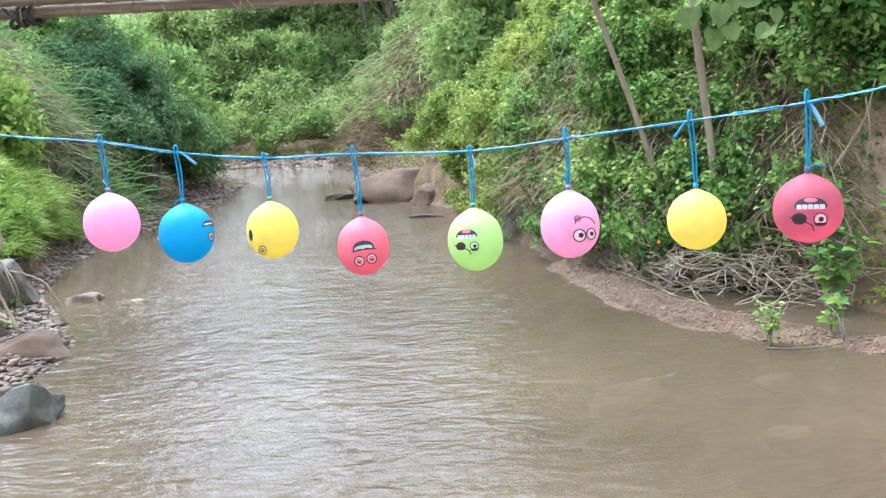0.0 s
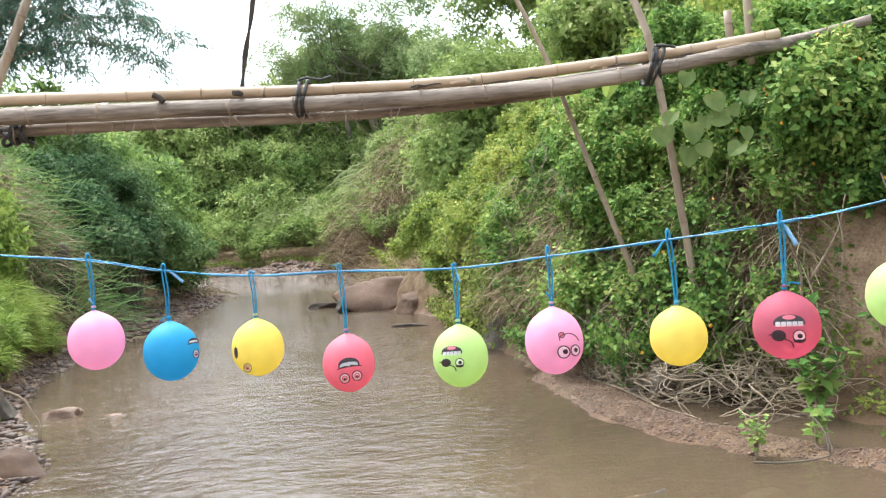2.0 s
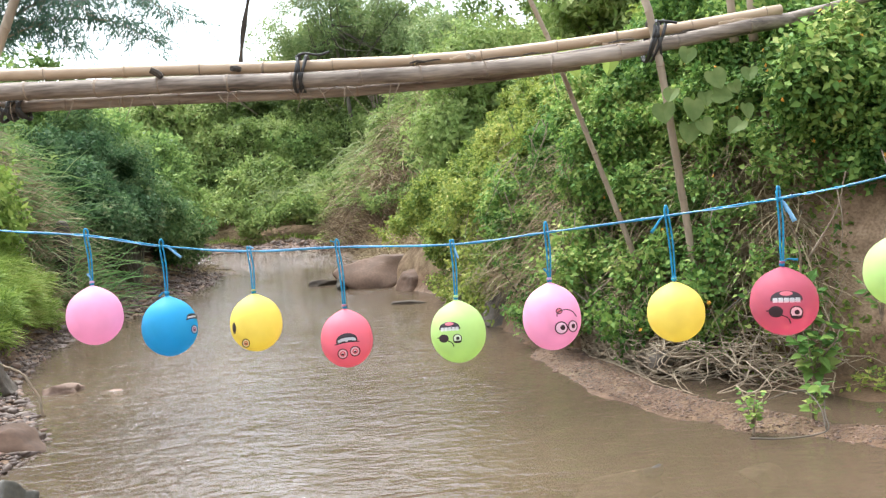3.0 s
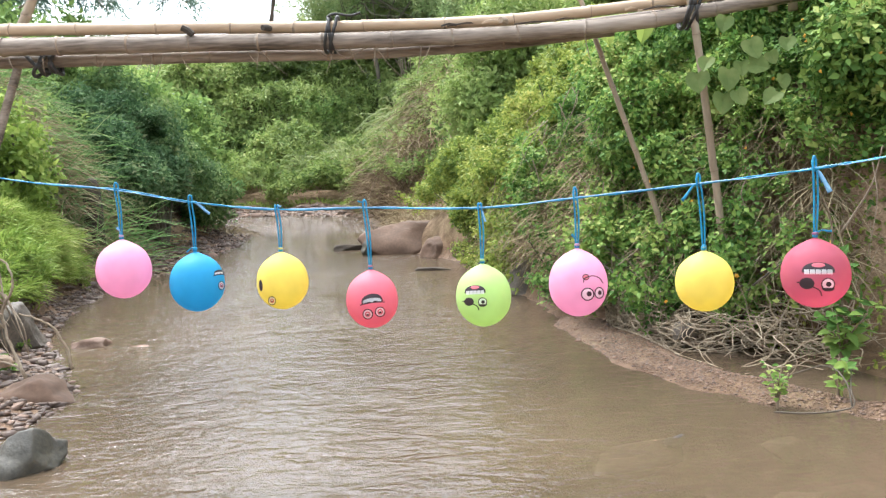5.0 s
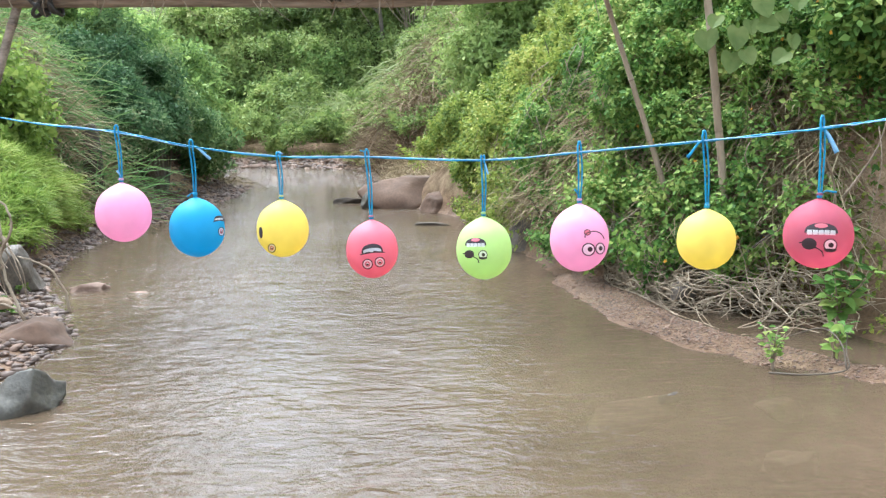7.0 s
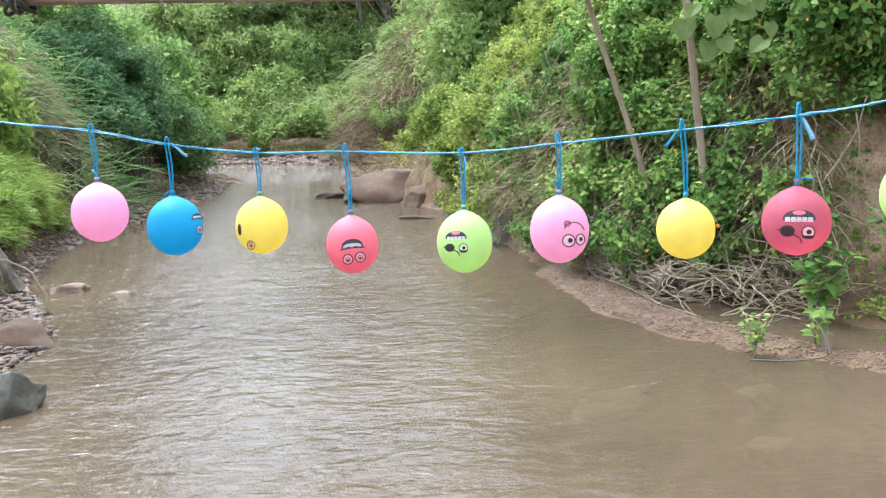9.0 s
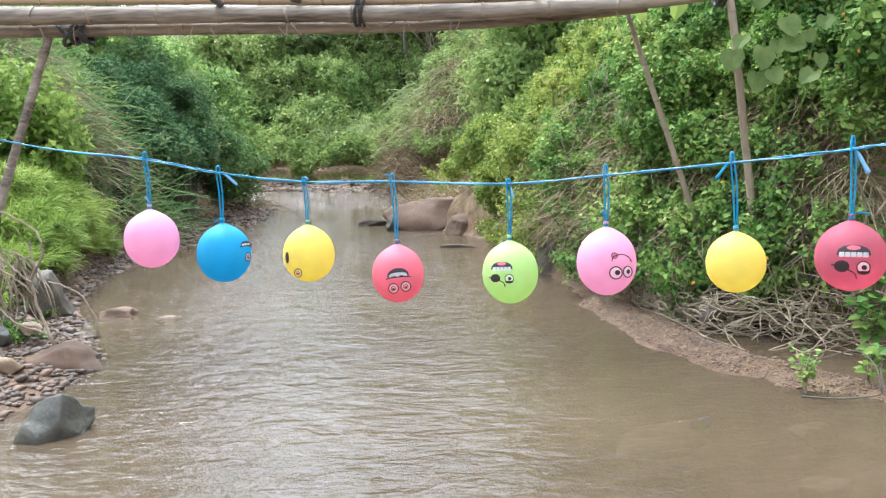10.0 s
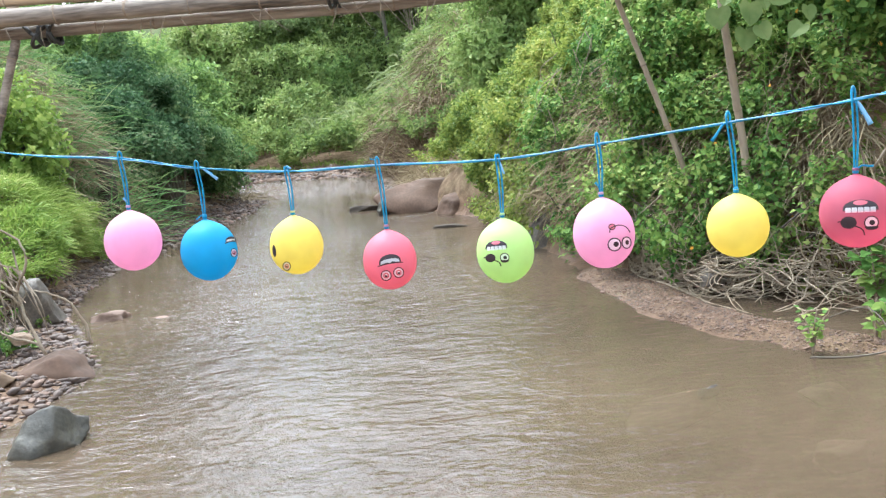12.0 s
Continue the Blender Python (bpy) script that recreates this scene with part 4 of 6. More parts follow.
for k in range(3):
    strap([(-1.11 + 0.012 * k, 6.38, 3.19), (-1.14 + 0.006 * (k - 1), 6.365, 2.95), (-1.19 - 0.01 * k, 6.36, 2.7), (-1.25 + 0.014 * (k - 1), 6.35, 2.40)], 0.011, ROTTEN, "rope_strand", "dark twisted rope strand")
# pegs and rags along the deck
for a, b, r in (((-1.76, 5.89, 2.375), (-1.69, 5.90, 2.325), 0.024), ((-1.21, 5.88, 2.345), (-1.17, 5.94, 2.345), 0.022), ((0.40, 5.87, 2.315), (0.44, 5.93, 2.31), 0.024)):
    v, f = tube([a, tuple((np.array(a) + b) / 2 + 0.004), b], [r * 0.85, r, r * 0.9], 8)
    part("peg", lifted(v, ORIGIN), f, ROTTEN if a[0] < 0 else CULM_POST, bridge, "dark wooden peg end")
# broken splits of bamboo and litter lying between the poles
for _ in range(16):
    x = rng.uniform(-0.2, 2.2)
    z = np.interp(x, [-0.7, 0.43, 1.64, 2.5], [2.30, 2.29, 2.355, 2.45])
    l = rng.uniform(0.06, 0.3)
    w = rng.uniform(0.006, 0.016)
    c = np.array([x, 5.93 + rng.uniform(-0.02, 0.03), z + rng.uniform(-0.01, 0.015)])
    dz = rng.normal() * 0.05 + 0.06
    e = np.array([l, rng.normal() * 0.02, l * dz])
    up, out = np.array([0, 0, w]), np.array([0, 0.006, 0.002])
    v = np.array([c, c + e * 0.5 + [0, 0, 0.006], c + e, c + e + up * 0.3, c + e * 0.5 + up + [0, 0, 0.006], c + up * 0.8])
    v = np.vstack([v, v + out])
    f = [(0, 1, 4, 5), (1, 2, 3, 4), (11, 10, 7, 6), (10, 9, 8, 7)] + [(i, i + 6, (i + 1) % 6 + 6, (i + 1) % 6) for i in range(6)]
    part("bamboo_split", lifted(v, ORIGIN), f, CULM if rng.random() < 0.5 else ROTTEN, bridge)
# splinters and fibres hanging off the old poles
for _ in range(20):
    x = rng.uniform(-3.2, 1.2)
    z = np.interp(x, [-4.6, -1.7, 0.4, 1.7], [2.24, 2.17, 2.15, 2.22])
    l = rng.uniform(0.03, 0.2)
    dx = rng.normal() * 0.09
    v, f = tube(smooth_line([(x, 5.93, z + 0.03), (x + dx * 0.5, 5.91, z - l * 0.5), (x + dx, 5.92, z - l)], 6), [0.004, 0.0035, 0.003, 0.0025, 0.002, 0.0015], 4)
    part("splinter", lifted(v, ORIGIN), f, TWIG, bridge)
# thick black wrapping at the propped end
for k in range(5):
    hoop(-2.86 + 0.04 * k + rng.uniform(-0.02, 0.02), 2.13 + rng.uniform(-0.02, 0.02), 2.27, 6.0, 6.16, 0.014, rng.uniform(-0.12, 0.12))


# ---- rocks and gravel ----
def rock(name, at, size, mat, seed, label, turn=0.0, category="rock", flat=0.35, sub=4):
    bm = bmesh.new()
    bmesh.ops.create_icosphere(bm, subdivisions=sub, radius=1.0)
    v = np.array([q.co for q in bm.verts])
    gen = np.random.default_rng(seed)
    planes = unit(gen.normal(size=(14, 3)))
    for pl in planes:
        over = np.maximum((v @ pl) - gen.uniform(0.5, 0.8), 0)
        v -= np.outer(over * 0.95, pl)
    n = unit(v)
    v += n * (0.10 * vnoise(v[:, 0] + seed, v[:, 1], v[:, 2], 0.7, seed) + 0.06 * vnoise(v[:, 0], v[:, 1] + seed, v[:, 2], 0.3, seed + 1) + 0.03 * vnoise(v[:, 0], v[:, 1] + seed, v[:, 2], 0.12, seed + 2))[:, None]
    v[:, 2] = np.where(v[:, 2] < -flat, -flat + (v[:, 2] + flat) * 0.25, v[:, 2])
    v = v * np.array(size) / 2 / 0.78
    c, s = math.cos(turn), math.sin(turn)
    v = v @ np.array([[c, s, 0], [-s, c, 0], [0, 0, 1]])
    f = [tuple(q.index for q in p.verts) for p in bm.faces]
    bm.free()
    ob = part(name, v, f, mat, smooth=True)
    ob.location = at
    return tagged(ob, label, category)


rock("boulder", (-2.08, 3.96, 0.01), (0.35, 0.3, 0.3), DARK_ROCK, 46, "dark wet boulder standing in the shallow water", 0.4)
rock("boulder", (-2.72, 5.3, 0.0), (0.56, 0.42, 0.26), BOULDER, 22, "brown boulder at the water's edge", -0.35)
rock("stone", (-2.93, 4.98, 0.08), (0.30, 0.22, 0.16), TAN_ROCK, 23, "smooth tan stone among the shore stones", 0.2)
rock("stone", (-2.86, 4.72, 0.02), (0.34, 0.26, 0.16), ROCK, 24, "flat brown stone at the water's edge", 0.1)
rock("stone", (-3.28, 5.55, 0.16), (0.24, 0.22, 0.2), DARK_ROCK, 25, "grey stone among the shore stones", 0.9)
rock("stone", (-3.12, 5.75, 0.16), (0.16, 0.13, 0.1), TAN_ROCK, 26, "small pale stone among the shore stones", 0.3)
rock("boulder", (-3.56, 6.9, 0.15), (0.32, 0.3, 0.42), ROCK, 27, "upright brown boulder below the grass", 0.5)
rock("stone", (-3.05, 7.05, 0.0), (0.34, 0.2, 0.13), RED_ROCK, 28, "low reddish stone just above the water", 0.1)
rock("stone", (-2.62, 6.95, -0.03), (0.2, 0.14, 0.09), RED_ROCK, 29, "low reddish stone just above the water", 0.6)
slab = rock("boulder", (-0.85, 14.6, 0.16), (1.55, 1.2, 0.8), BOULDER, 64, "large reddish-brown sloping boulder on the shore", 0.3, sub=4)
slab.rotation_euler = (0.1, -0.3, 0)
rock("boulder", (-1.42, 14.2, 0.05), (0.2, 0.26, 0.34), DARK_ROCK, 42, "dark upright end of rock by the boulder", 0.2)
rock("boulder", (-0.18, 13.3, 0.08), (0.6, 0.5, 0.42), BOULDER, 43, "brown boulder under the overhanging shrubs", 0.7)
rock("boulder", (0.78, 9.0, 0.12), (0.42, 0.4, 0.5), ROCK, 44, "brown boulder under the overhanging shrubs", 0.2)
rock("stone", (0.45, 10.7, 0.05), (0.34, 0.3, 0.3), ROCK, 45, "brown stone under the overhanging shrubs", 1.2)
rock("stone", (0.87, 3.98, -0.088), (0.46, 0.36, 0.14), TAN_ROCK, 46, "tan stone awash just under the water", 0.3)
rock("stone", (1.02, 4.02, -0.028), (0.17, 0.09, 0.07), DARK_ROCK, 47, "small grey stone breaking the water", 0.9)
rock("stone", (1.55, 3.95, -0.073), (0.22, 0.18, 0.12), TAN_ROCK, 48, "tan stone awash just under the water", 0.1)
rock("stone", (1.35, 3.3, -0.073), (0.28, 0.2, 0.12), TAN_ROCK, 49, "tan stone awash just under the water", 0.4)
rock("stone", (1.60, 5.95, 0.11), (0.17, 0.15, 0.17), ROCK, 50, "grey stone lying on the gravel spit", 0.4)
rock("log", (-1.88, 15.2, 0.02), (0.62, 0.16, 0.14), ROTTEN, 51, "dark waterlogged log lying in the stream", 0.05, "log")
rock("log", (-0.30, 11.5, 0.01), (0.5, 0.1, 0.07), ROTTEN, 52, "dark waterlogged stick lying in the stream", -0.2, "log")


def pebbles(name, n, box, size, keep, label, mats, seed=5):
    """Many loose stones lying on the ground, in one mesh."""
    bm = bmesh.new()
    bmesh.ops.create_icosphere(bm, subdivisions=1, radius=0.5)
    v0 = np.array([q.co for q in bm.verts])
    f0 = np.array([[q.index for q in p.verts] for p in bm.faces])
    bm.free()
    x0, x1, y0, y1 = box
    x, y = rng.uniform(x0, x1, n * 6), rng.uniform(y0, y1, n * 6)
    ok = rng.random(n * 6) < keep(x, y)
    x, y = x[ok][:n], y[ok][:n]
    k = len(x)
    s = size * np.exp(rng.normal(size=k) * 0.38)
    sc = np.stack([s * rng.uniform(0.8, 1.4, k), s * rng.uniform(0.7, 1.1, k), s * rng.uniform(0.3, 0.65, k)], 1)
    a = rng.uniform(0, 6.28, k)
    shape = v0[None] * (1 + 0.3 * rng.normal(size=(k, len(v0), 1))) * sc[:, None]
    c, sn = np.cos(a)[:, None], np.sin(a)[:, None]
    v = np.stack([shape[..., 0] * c - shape[..., 1] * sn, shape[..., 0] * sn + shape[..., 1] * c, shape[..., 2]], -1)
    v += np.stack([x, y, ground_z(x, y) + sc[:, 2] * 0.2], 1)[:, None]
    f = (f0[None] + len(v0) * np.arange(k)[:, None, None]).reshape(-1, 3)
    ob = part(name, v.reshape(-1, 3), f, mats, slots=np.repeat(rng.integers(0, len(mats), k), len(f0)))
    return tagged(ob, label, "gravel", kind="stuff")


pebbles("shore_gravel", 5000, (-7.5, -3.0, 9.6, 26), 0.06, lambda x, y: (off_left(x, y) > -0.12) * (off_left(x, y) < 1.35 - 0.3 * (y < 9)), "brown river stones strewn along the shore", [GRAVEL, RED_ROCK, GRAVEL, GRAVEL])
pebbles("shore_gravel", 3600, (-4.6, -2.3, 3.4, 11.0), 0.042, lambda x, y: (off_left(x, y) > -0.12) * (off_left(x, y) < 0.9), "brown and grey stones strewn along the shore", [GRAVEL, GRAVEL, GRAVEL, GRAVEL, RED_ROCK])
pebbles("spit_gravel", 10000, (0.4, 2.9, 3.6, 7.3), 0.0105, lambda x, y: (off_right(x, y) > -0.04) * np.exp(-np.maximum(off_right(x, y) - 0.4, 0) / 0.07), "fine wet gravel on the spit", [PEBBLE, PEBBLE, GRAVEL, PEBBLE], 6)
pebbles("far_gravel", 5200, (-14, -2, 26, 38), 0.11, lambda x, y: ((off_left(x, y) > -0.4) * (off_left(x, y) < 1.6) + (off_right(x, y) > -0.3) * (off_right(x, y) < 4.4) > 0) * 1.0, "brown gravel bank at the bend of the stream", [GRAVEL, RED_ROCK])

def blob_points(n, centre, radii, seed, hollow=0.35, gap=0.0, size=0.5):
    """Points in the outer part of a lumpy mass, and their outward normals."""
    out_p, out_n, have = [], [], 0
    centre, radii = np.array(centre, float), np.array(radii, float)
    while have < n:
        u = unit(rng.normal(size=(n, 3)))
        swell = 1 + 0.28 * vnoise(u[:, 0] * 1.7 + seed, u[:, 1] * 1.7, u[:, 2] * 1.7, 1.0, seed) + 0.24 * vnoise(u[:, 0] * 4 + seed, u[:, 1] * 4, u[:, 2] * 4, 1.0, seed + 1)
        r = swell * (1 - hollow * rng.random(n) ** 1.5)
        p = centre + u * r[:, None] * radii
        ok = vnoise(p[:, 0], p[:, 1], p[:, 2], size, seed + 2) > gap - 0.55
        out_p.append(p[ok])
        out_n.append(unit(u / radii)[ok])
        have += ok.sum()
    return np.vstack(out_p)[:n], np.vstack(out_n)[:n]


# ---- right bank: lantana and other shrubs over the steep earth ----
# shrub: box, count, leaf length, width, material, height of the cover
def cover_right(tall, seed):
    def height(x, y):
        rise = step01(-0.35, 0.25, bank_off(x, y))
        return rise * tall * (0.75 + 0.35 * vnoise(x, y, 0, 1.5, seed))
    return height


def shrub(name, label, box, n, ln, wd, mat, tall, seed, keep=None, deep=0.35, category="shrub", flowers=None, stems=14, each=5, puff=(0.24, 0.13), grain=(0.62, 0.22)):
    ob = thing(name, label, category)
    h = cover_right(tall, seed)
    p, nor = strewn(n, box, h, keep, deep, puff, grain, seed)
    sprigs("foliage", p, nor, ln, wd, mat, ob, each=each, reach=ln * 2)
    if flowers:
        m, k, r = flowers
        p, nor = strewn(k, box, h, keep, -0.02, puff, grain, seed)
        for q, w in zip(p + nor * 0.03, nor):
            a = unit(np.cross(w, [0.3, 0.2, 1.0]))
            b = np.cross(w, a)
            ring = [q + r * (math.cos(t) * a + math.sin(t) * b) * (1 if i % 2 else 0.6) - w * r * 0.4 for i, t in enumerate(np.linspace(0, 2 * np.pi, 11)[:-1])]
            part("flower", np.array([q + w * r * 0.4] + ring), [(0, 1 + i, 1 + (i + 1) % 10) for i in range(10)], m, ob)
    p, nor = strewn(stems, box, lambda x, y: 0 * x, keep, 0.0)
    for q, w in zip(p, nor):
        l = tall * rng.uniform(0.5, 0.9)
        v, f = tube(smooth_line([q - w * 0.1, q + w * l * 0.4 + rng.normal(size=3) * 0.08, q + w * l * 0.6 + rng.normal(size=3) * 0.12 + [0, 0, l * 0.2]], 7), np.linspace(0.011, 0.004, 7), 5)
        part("stem", v, f, BARK, ob)
    return ob


FLOWER = ink("orange_flower", (0.85, 0.42, 0.05), 0.7)
thick = lambda lo: (lambda x, y: (bank_off(x, y) > lo - 0.3) * (0.75 + 0.25 * lumps(x, y, 0.5, 77)) * (0.25 + 0.75 * step01(-0.1, 0.6, bank_off(x, y))))  # noqa: E731
near_keep = lambda x, y: (bank_off(x, y) > 0.1 + 0.2 * lumps(x, y, 0.4, 61)) * (0.25 + 0.75 * step01(0.0, 0.7, bank_off(x, y))) * (1 - 0.98 * (x > 2.38 + 0.2 * lumps(x, y, 0.5, 62)) * (ground_z(x, y) < 1.0 + 0.3 * lumps(x, y, 0.5, 63)))  # noqa: E731
shrub("lantana_shrub", "dark green lantana with orange flowers on the bank", (1.0, 4.8, 4.9, 7.3), 82000, 0.056, 0.036, LANTANA, 0.46, 301, near_keep, 0.3, flowers=(FLOWER, 60, 0.018), stems=60)
shrub("lantana_shrub", "green lantana spilling down the steep bank", (0.9, 4.2, 7.0, 9.2), 66000, 0.056, 0.036, LANTANA, 0.52, 311, thick(0.12), 0.3, stems=60)
shrub("creeper_shrub", "yellow-green creeper mound over the bank", (0.3, 3.6, 8.8, 11.4), 66000, 0.06, 0.04, LIGHT_SHRUB, 0.62, 321, thick(0.1), 0.3, flowers=(ink("pale_flower", (0.75, 0.62, 0.25), 0.7), 60, 0.016), stems=40)
shrub("creeper_shrub", "green creeper shrub above the large boulder", (-0.6, 3.0, 11.0, 14.6), 46000, 0.07, 0.043, LIGHT_SHRUB, 0.45, 331, lambda x, y: (bank_off(x, y) > 0.05 + 0.12 * step01(12, 13.6, y)) * 1.0, 0.3, stems=40, puff=(0.2, 0.13))
shrub("bank_shrub", "yellow-green shrub on top of the bank", (2.0, 9, 6.8, 12.5), 26000, 0.10, 0.055, LIGHT_SHRUB, 0.6, 341, lambda x, y: (off_right(x, y) > 2.0) * 1.0, 0.35, stems=50)
shrub("bank_shrub", "low mixed green shrubs along the bank", (-1.5, 6, 14.5, 20.5), 30000, 0.11, 0.06, HILL_LIGHT, 0.2, 351, lambda x, y: (off_right(x, y) > 0.95) * 1.0, 0.3, stems=40, puff=(0.22, 0.12), grain=(0.8, 0.35))

def mounds(name, label, masses, n, ln, wd, mat, seed, foot, category="shrub", flowers=0):
    """A shrub of rounded leafy masses with stems from its foot."""
    ob = thing(name, label, category)
    share = np.array([np.prod(m[1]) ** (2 / 3) for m in masses])
    share = share / share.sum()
    for i, ((c, r), w) in enumerate(zip(masses, share)):
        p, nn = blob_points(int(n * w), c, r, seed + 7 * i, 0.55, 0.2, 0.3)
        sprigs("foliage", np.concatenate([p, p]), np.concatenate([nn, nn]), ln, wd, mat, ob, each=5, reach=ln * 2)
        for _ in range(4):
            e = np.array(c) + rng.normal(size=3) * np.array(r) * 0.35
            v, f = tube(smooth_line([foot, (np.array(foot) + e) / 2 + rng.normal(size=3) * 0.08, e], 8), np.linspace(0.014, 0.005, 8), 5)
            part("stem", v, f, BARK, ob)
        for _ in range(flowers):
            u = unit(rng.normal(size=3) + [0, -0.9, 0.5])
            q = np.array(c) + u * np.array(r) * 1.02
            fa = unit(np.cross(u, [0.3, 0.2, 1.0]))
            fb = np.cross(u, fa)
            ring = [q + 0.018 * (math.cos(t) * fa + math.sin(t) * fb) * (1 if i2 % 2 else 0.6) - u * 0.007 for i2, t in enumerate(np.linspace(0, 2 * np.pi, 11)[:-1])]
            part("flower", np.array([q + u * 0.008] + ring), [(0, 1 + i2, 1 + (i2 + 1) % 10) for i2 in range(10)], FLOWER, ob)
    return ob


mounds("lantana_shrub", "dense lantana growing round the end of the footbridge", [((2.8, 5.72, 1.95), (0.36, 0.25, 0.36)), ((3.3, 5.95, 1.85), (0.5, 0.35, 0.42)), ((3.6, 6.6, 2.6), (0.75, 0.55, 0.5)), ((4.1, 6.1, 2.3), (0.6, 0.5, 0.55))], 16000, 0.075, 0.045, LANTANA, 371, (3.1, 6.1, 1.5), flowers=5)

mounds("lantana_shrub", "low lantana growing in front of the bridge posts", [((1.9, 5.85, 0.46), (0.32, 0.18, 0.28)), ((1.45, 6.25, 0.42), (0.3, 0.2, 0.28)), ((2.3, 5.6, 0.6), (0.3, 0.18, 0.3)), ((1.22, 6.75, 0.5), (0.28, 0.22, 0.3))], 1700, 0.052, 0.034, LANTANA, 391, (1.95, 6.15, 0.12), flowers=2)

# dead stalks and runners mixed into the lower face of the bank
p, nor = strewn(11000, (0.3, 2.6, 5.2, 11.5), lambda x, y: 0.55 + 0.15 * lumps(x, y, 0.4, 93), lambda x, y: (bank_off(x, y) > -0.1) * (bank_off(x, y) < 0.5 + 0.25 * lumps(x, y, 0.5, 94)) * 1.0, 0.35)
tagged(blades("dead_stalks", p, nor * 0.8 + [-0.1, -0.3, 0.1], 0.3, 0.009, DRY, bend=0.9, wild=0.9), "dead straw stalks hanging over the foot of the bank", "dead grass", kind="stuff")

# seedlings and grass on the bare earth of the bank
p, nor = strewn(1500, (1.9, 3.9, 4.0, 6.4), lambda x, y: 0 * x + 0.03, lambda x, y: (off_right(x, y) > 0.8) * (lumps(x, y, 0.45, 91) > 0.12), 0.02)
tagged(leaves("bank_weeds", p, nor, 0.05, 0.03, LIGHT_SHRUB), "sparse small weeds on the bare earth bank", "weeds", kind="stuff")
p, nor = strewn(900, (1.9, 3.9, 4.0, 6.4), lambda x, y: 0 * x, lambda x, y: (off_right(x, y) > 1.0) * (lumps(x, y, 0.4, 95) > 0.1), 0.0)
tagged(blades("bank_grass", p, nor + [0, 0, 0.6], 0.14, 0.006, REED), "sparse grass on the bare earth bank", "grass", kind="stuff")


def weed(name, label, base, stems, leaf, mat, tall, lean=(0, 0, 0)):
    """A leafy weed: thin stems with alternate broad leaves."""
    ob = thing(name, label, "plant", at=base)
    for k in range(stems):
        a = rng.uniform(0, 6.28)
        out = np.array([math.cos(a), math.sin(a), 0]) * tall * rng.uniform(0.15, 0.5) + np.array(lean)
        top = out + [0, 0, tall * rng.uniform(0.7, 1.1)]
        line = smooth_line([(0, 0, -0.03), out * 0.25 + [0, 0, tall * 0.4], top], 9)
        v, f = tube(line, np.linspace(0.006, 0.003, 9), 5)
        part("stem", v, f, TWIG, ob, smooth=True)
        pieces = []
        for q in line[3:]:
            for _ in range(2):
                d = unit(rng.normal(size=3) * [1, 1, 0.3] + [0, -0.3, 0.1])
                n = unit(np.array([0, -0.4, 1.0]) + rng.normal(size=3) * 0.3)
                s = unit(np.cross(n, d))
                l, w = leaf * rng.uniform(0.6, 1.2), leaf * 0.7 * rng.uniform(0.7, 1.1)
                sh = [(0, 0, 0), (0.25, 0.46, 0.05), (0.6, 0.38, 0.04), (1, 0, -0.15), (0.6, -0.38, 0.04), (0.25, -0.46, 0.05), (0.5, 0, -0.02)]
                v = np.array([q + d * (l * u + 0.02) + s * w * b + n * l * c for u, b, c in sh])
                pieces.append((v, [(0, 1, 6), (1, 2, 6), (2, 3, 6), (3, 4, 6), (4, 5, 6), (5, 0, 6)]))
        v, f = joined(pieces)
        part("leaves", v, f, mat, ob)
    return ob


weed("weed", "broad-leaved green weed on the mud", (2.32, 5.1, 0.06), 7, 0.1, LANTANA, 0.36)
weed("weed", "thin green seedling on the gravel spit", (1.67, 4.4, 0.02), 5, 0.042, LANTANA, 0.2)
weed("weed", "small green weed on the mud", (2.03, 4.5, 0.03), 3, 0.07, LANTANA, 0.2)
weed("weed", "broad-leaved green weed on the bank", (2.35, 5.15, 0.35), 4, 0.10, LANTANA, 0.36)
weed("weed", "broad-leaved green weed on the bank", (2.62, 4.85, 0.5), 3, 0.07, LANTANA, 0.22)

# the climber with large heart-shaped leaves in front of the shrub
vine = thing("heart_leaf_vine", "climber with large pale heart-shaped leaves", "vine", at=(2.0, 5.72, 1.3))
HEART = [(0.02, 0), (-0.1, 0.2), (-0.06, 0.4), (0.14, 0.52), (0.42, 0.52), (0.76, 0.3), (1.0, 0), (0.76, -0.3), (0.42, -0.52), (0.14, -0.52), (-0.06, -0.4), (-0.1, -0.2)]
HEARTS = [(-0.3, 0.1, 0.54, 0.17), (-0.17, -0.12, 0.53, 0.17), (-0.1, -0.13, 0.41, 0.13), (-0.2, -0.1, 0.38, 0.16), (0.11, -0.12, 0.40, 0.14), (0.0, -0.1, 0.72, 0.16), (0.03, -0.1, 0.61, 0.15), (0.2, -0.08, 0.5, 0.12), (-0.29, -0.05, 0.64, 0.12), (-0.15, 0.0, 0.9, 0.13), (0.26, 0.0, 0.75, 0.12), (0.14, -0.05, 0.66, 0.1), (-0.06, -0.06, 0.6, 0.12)]
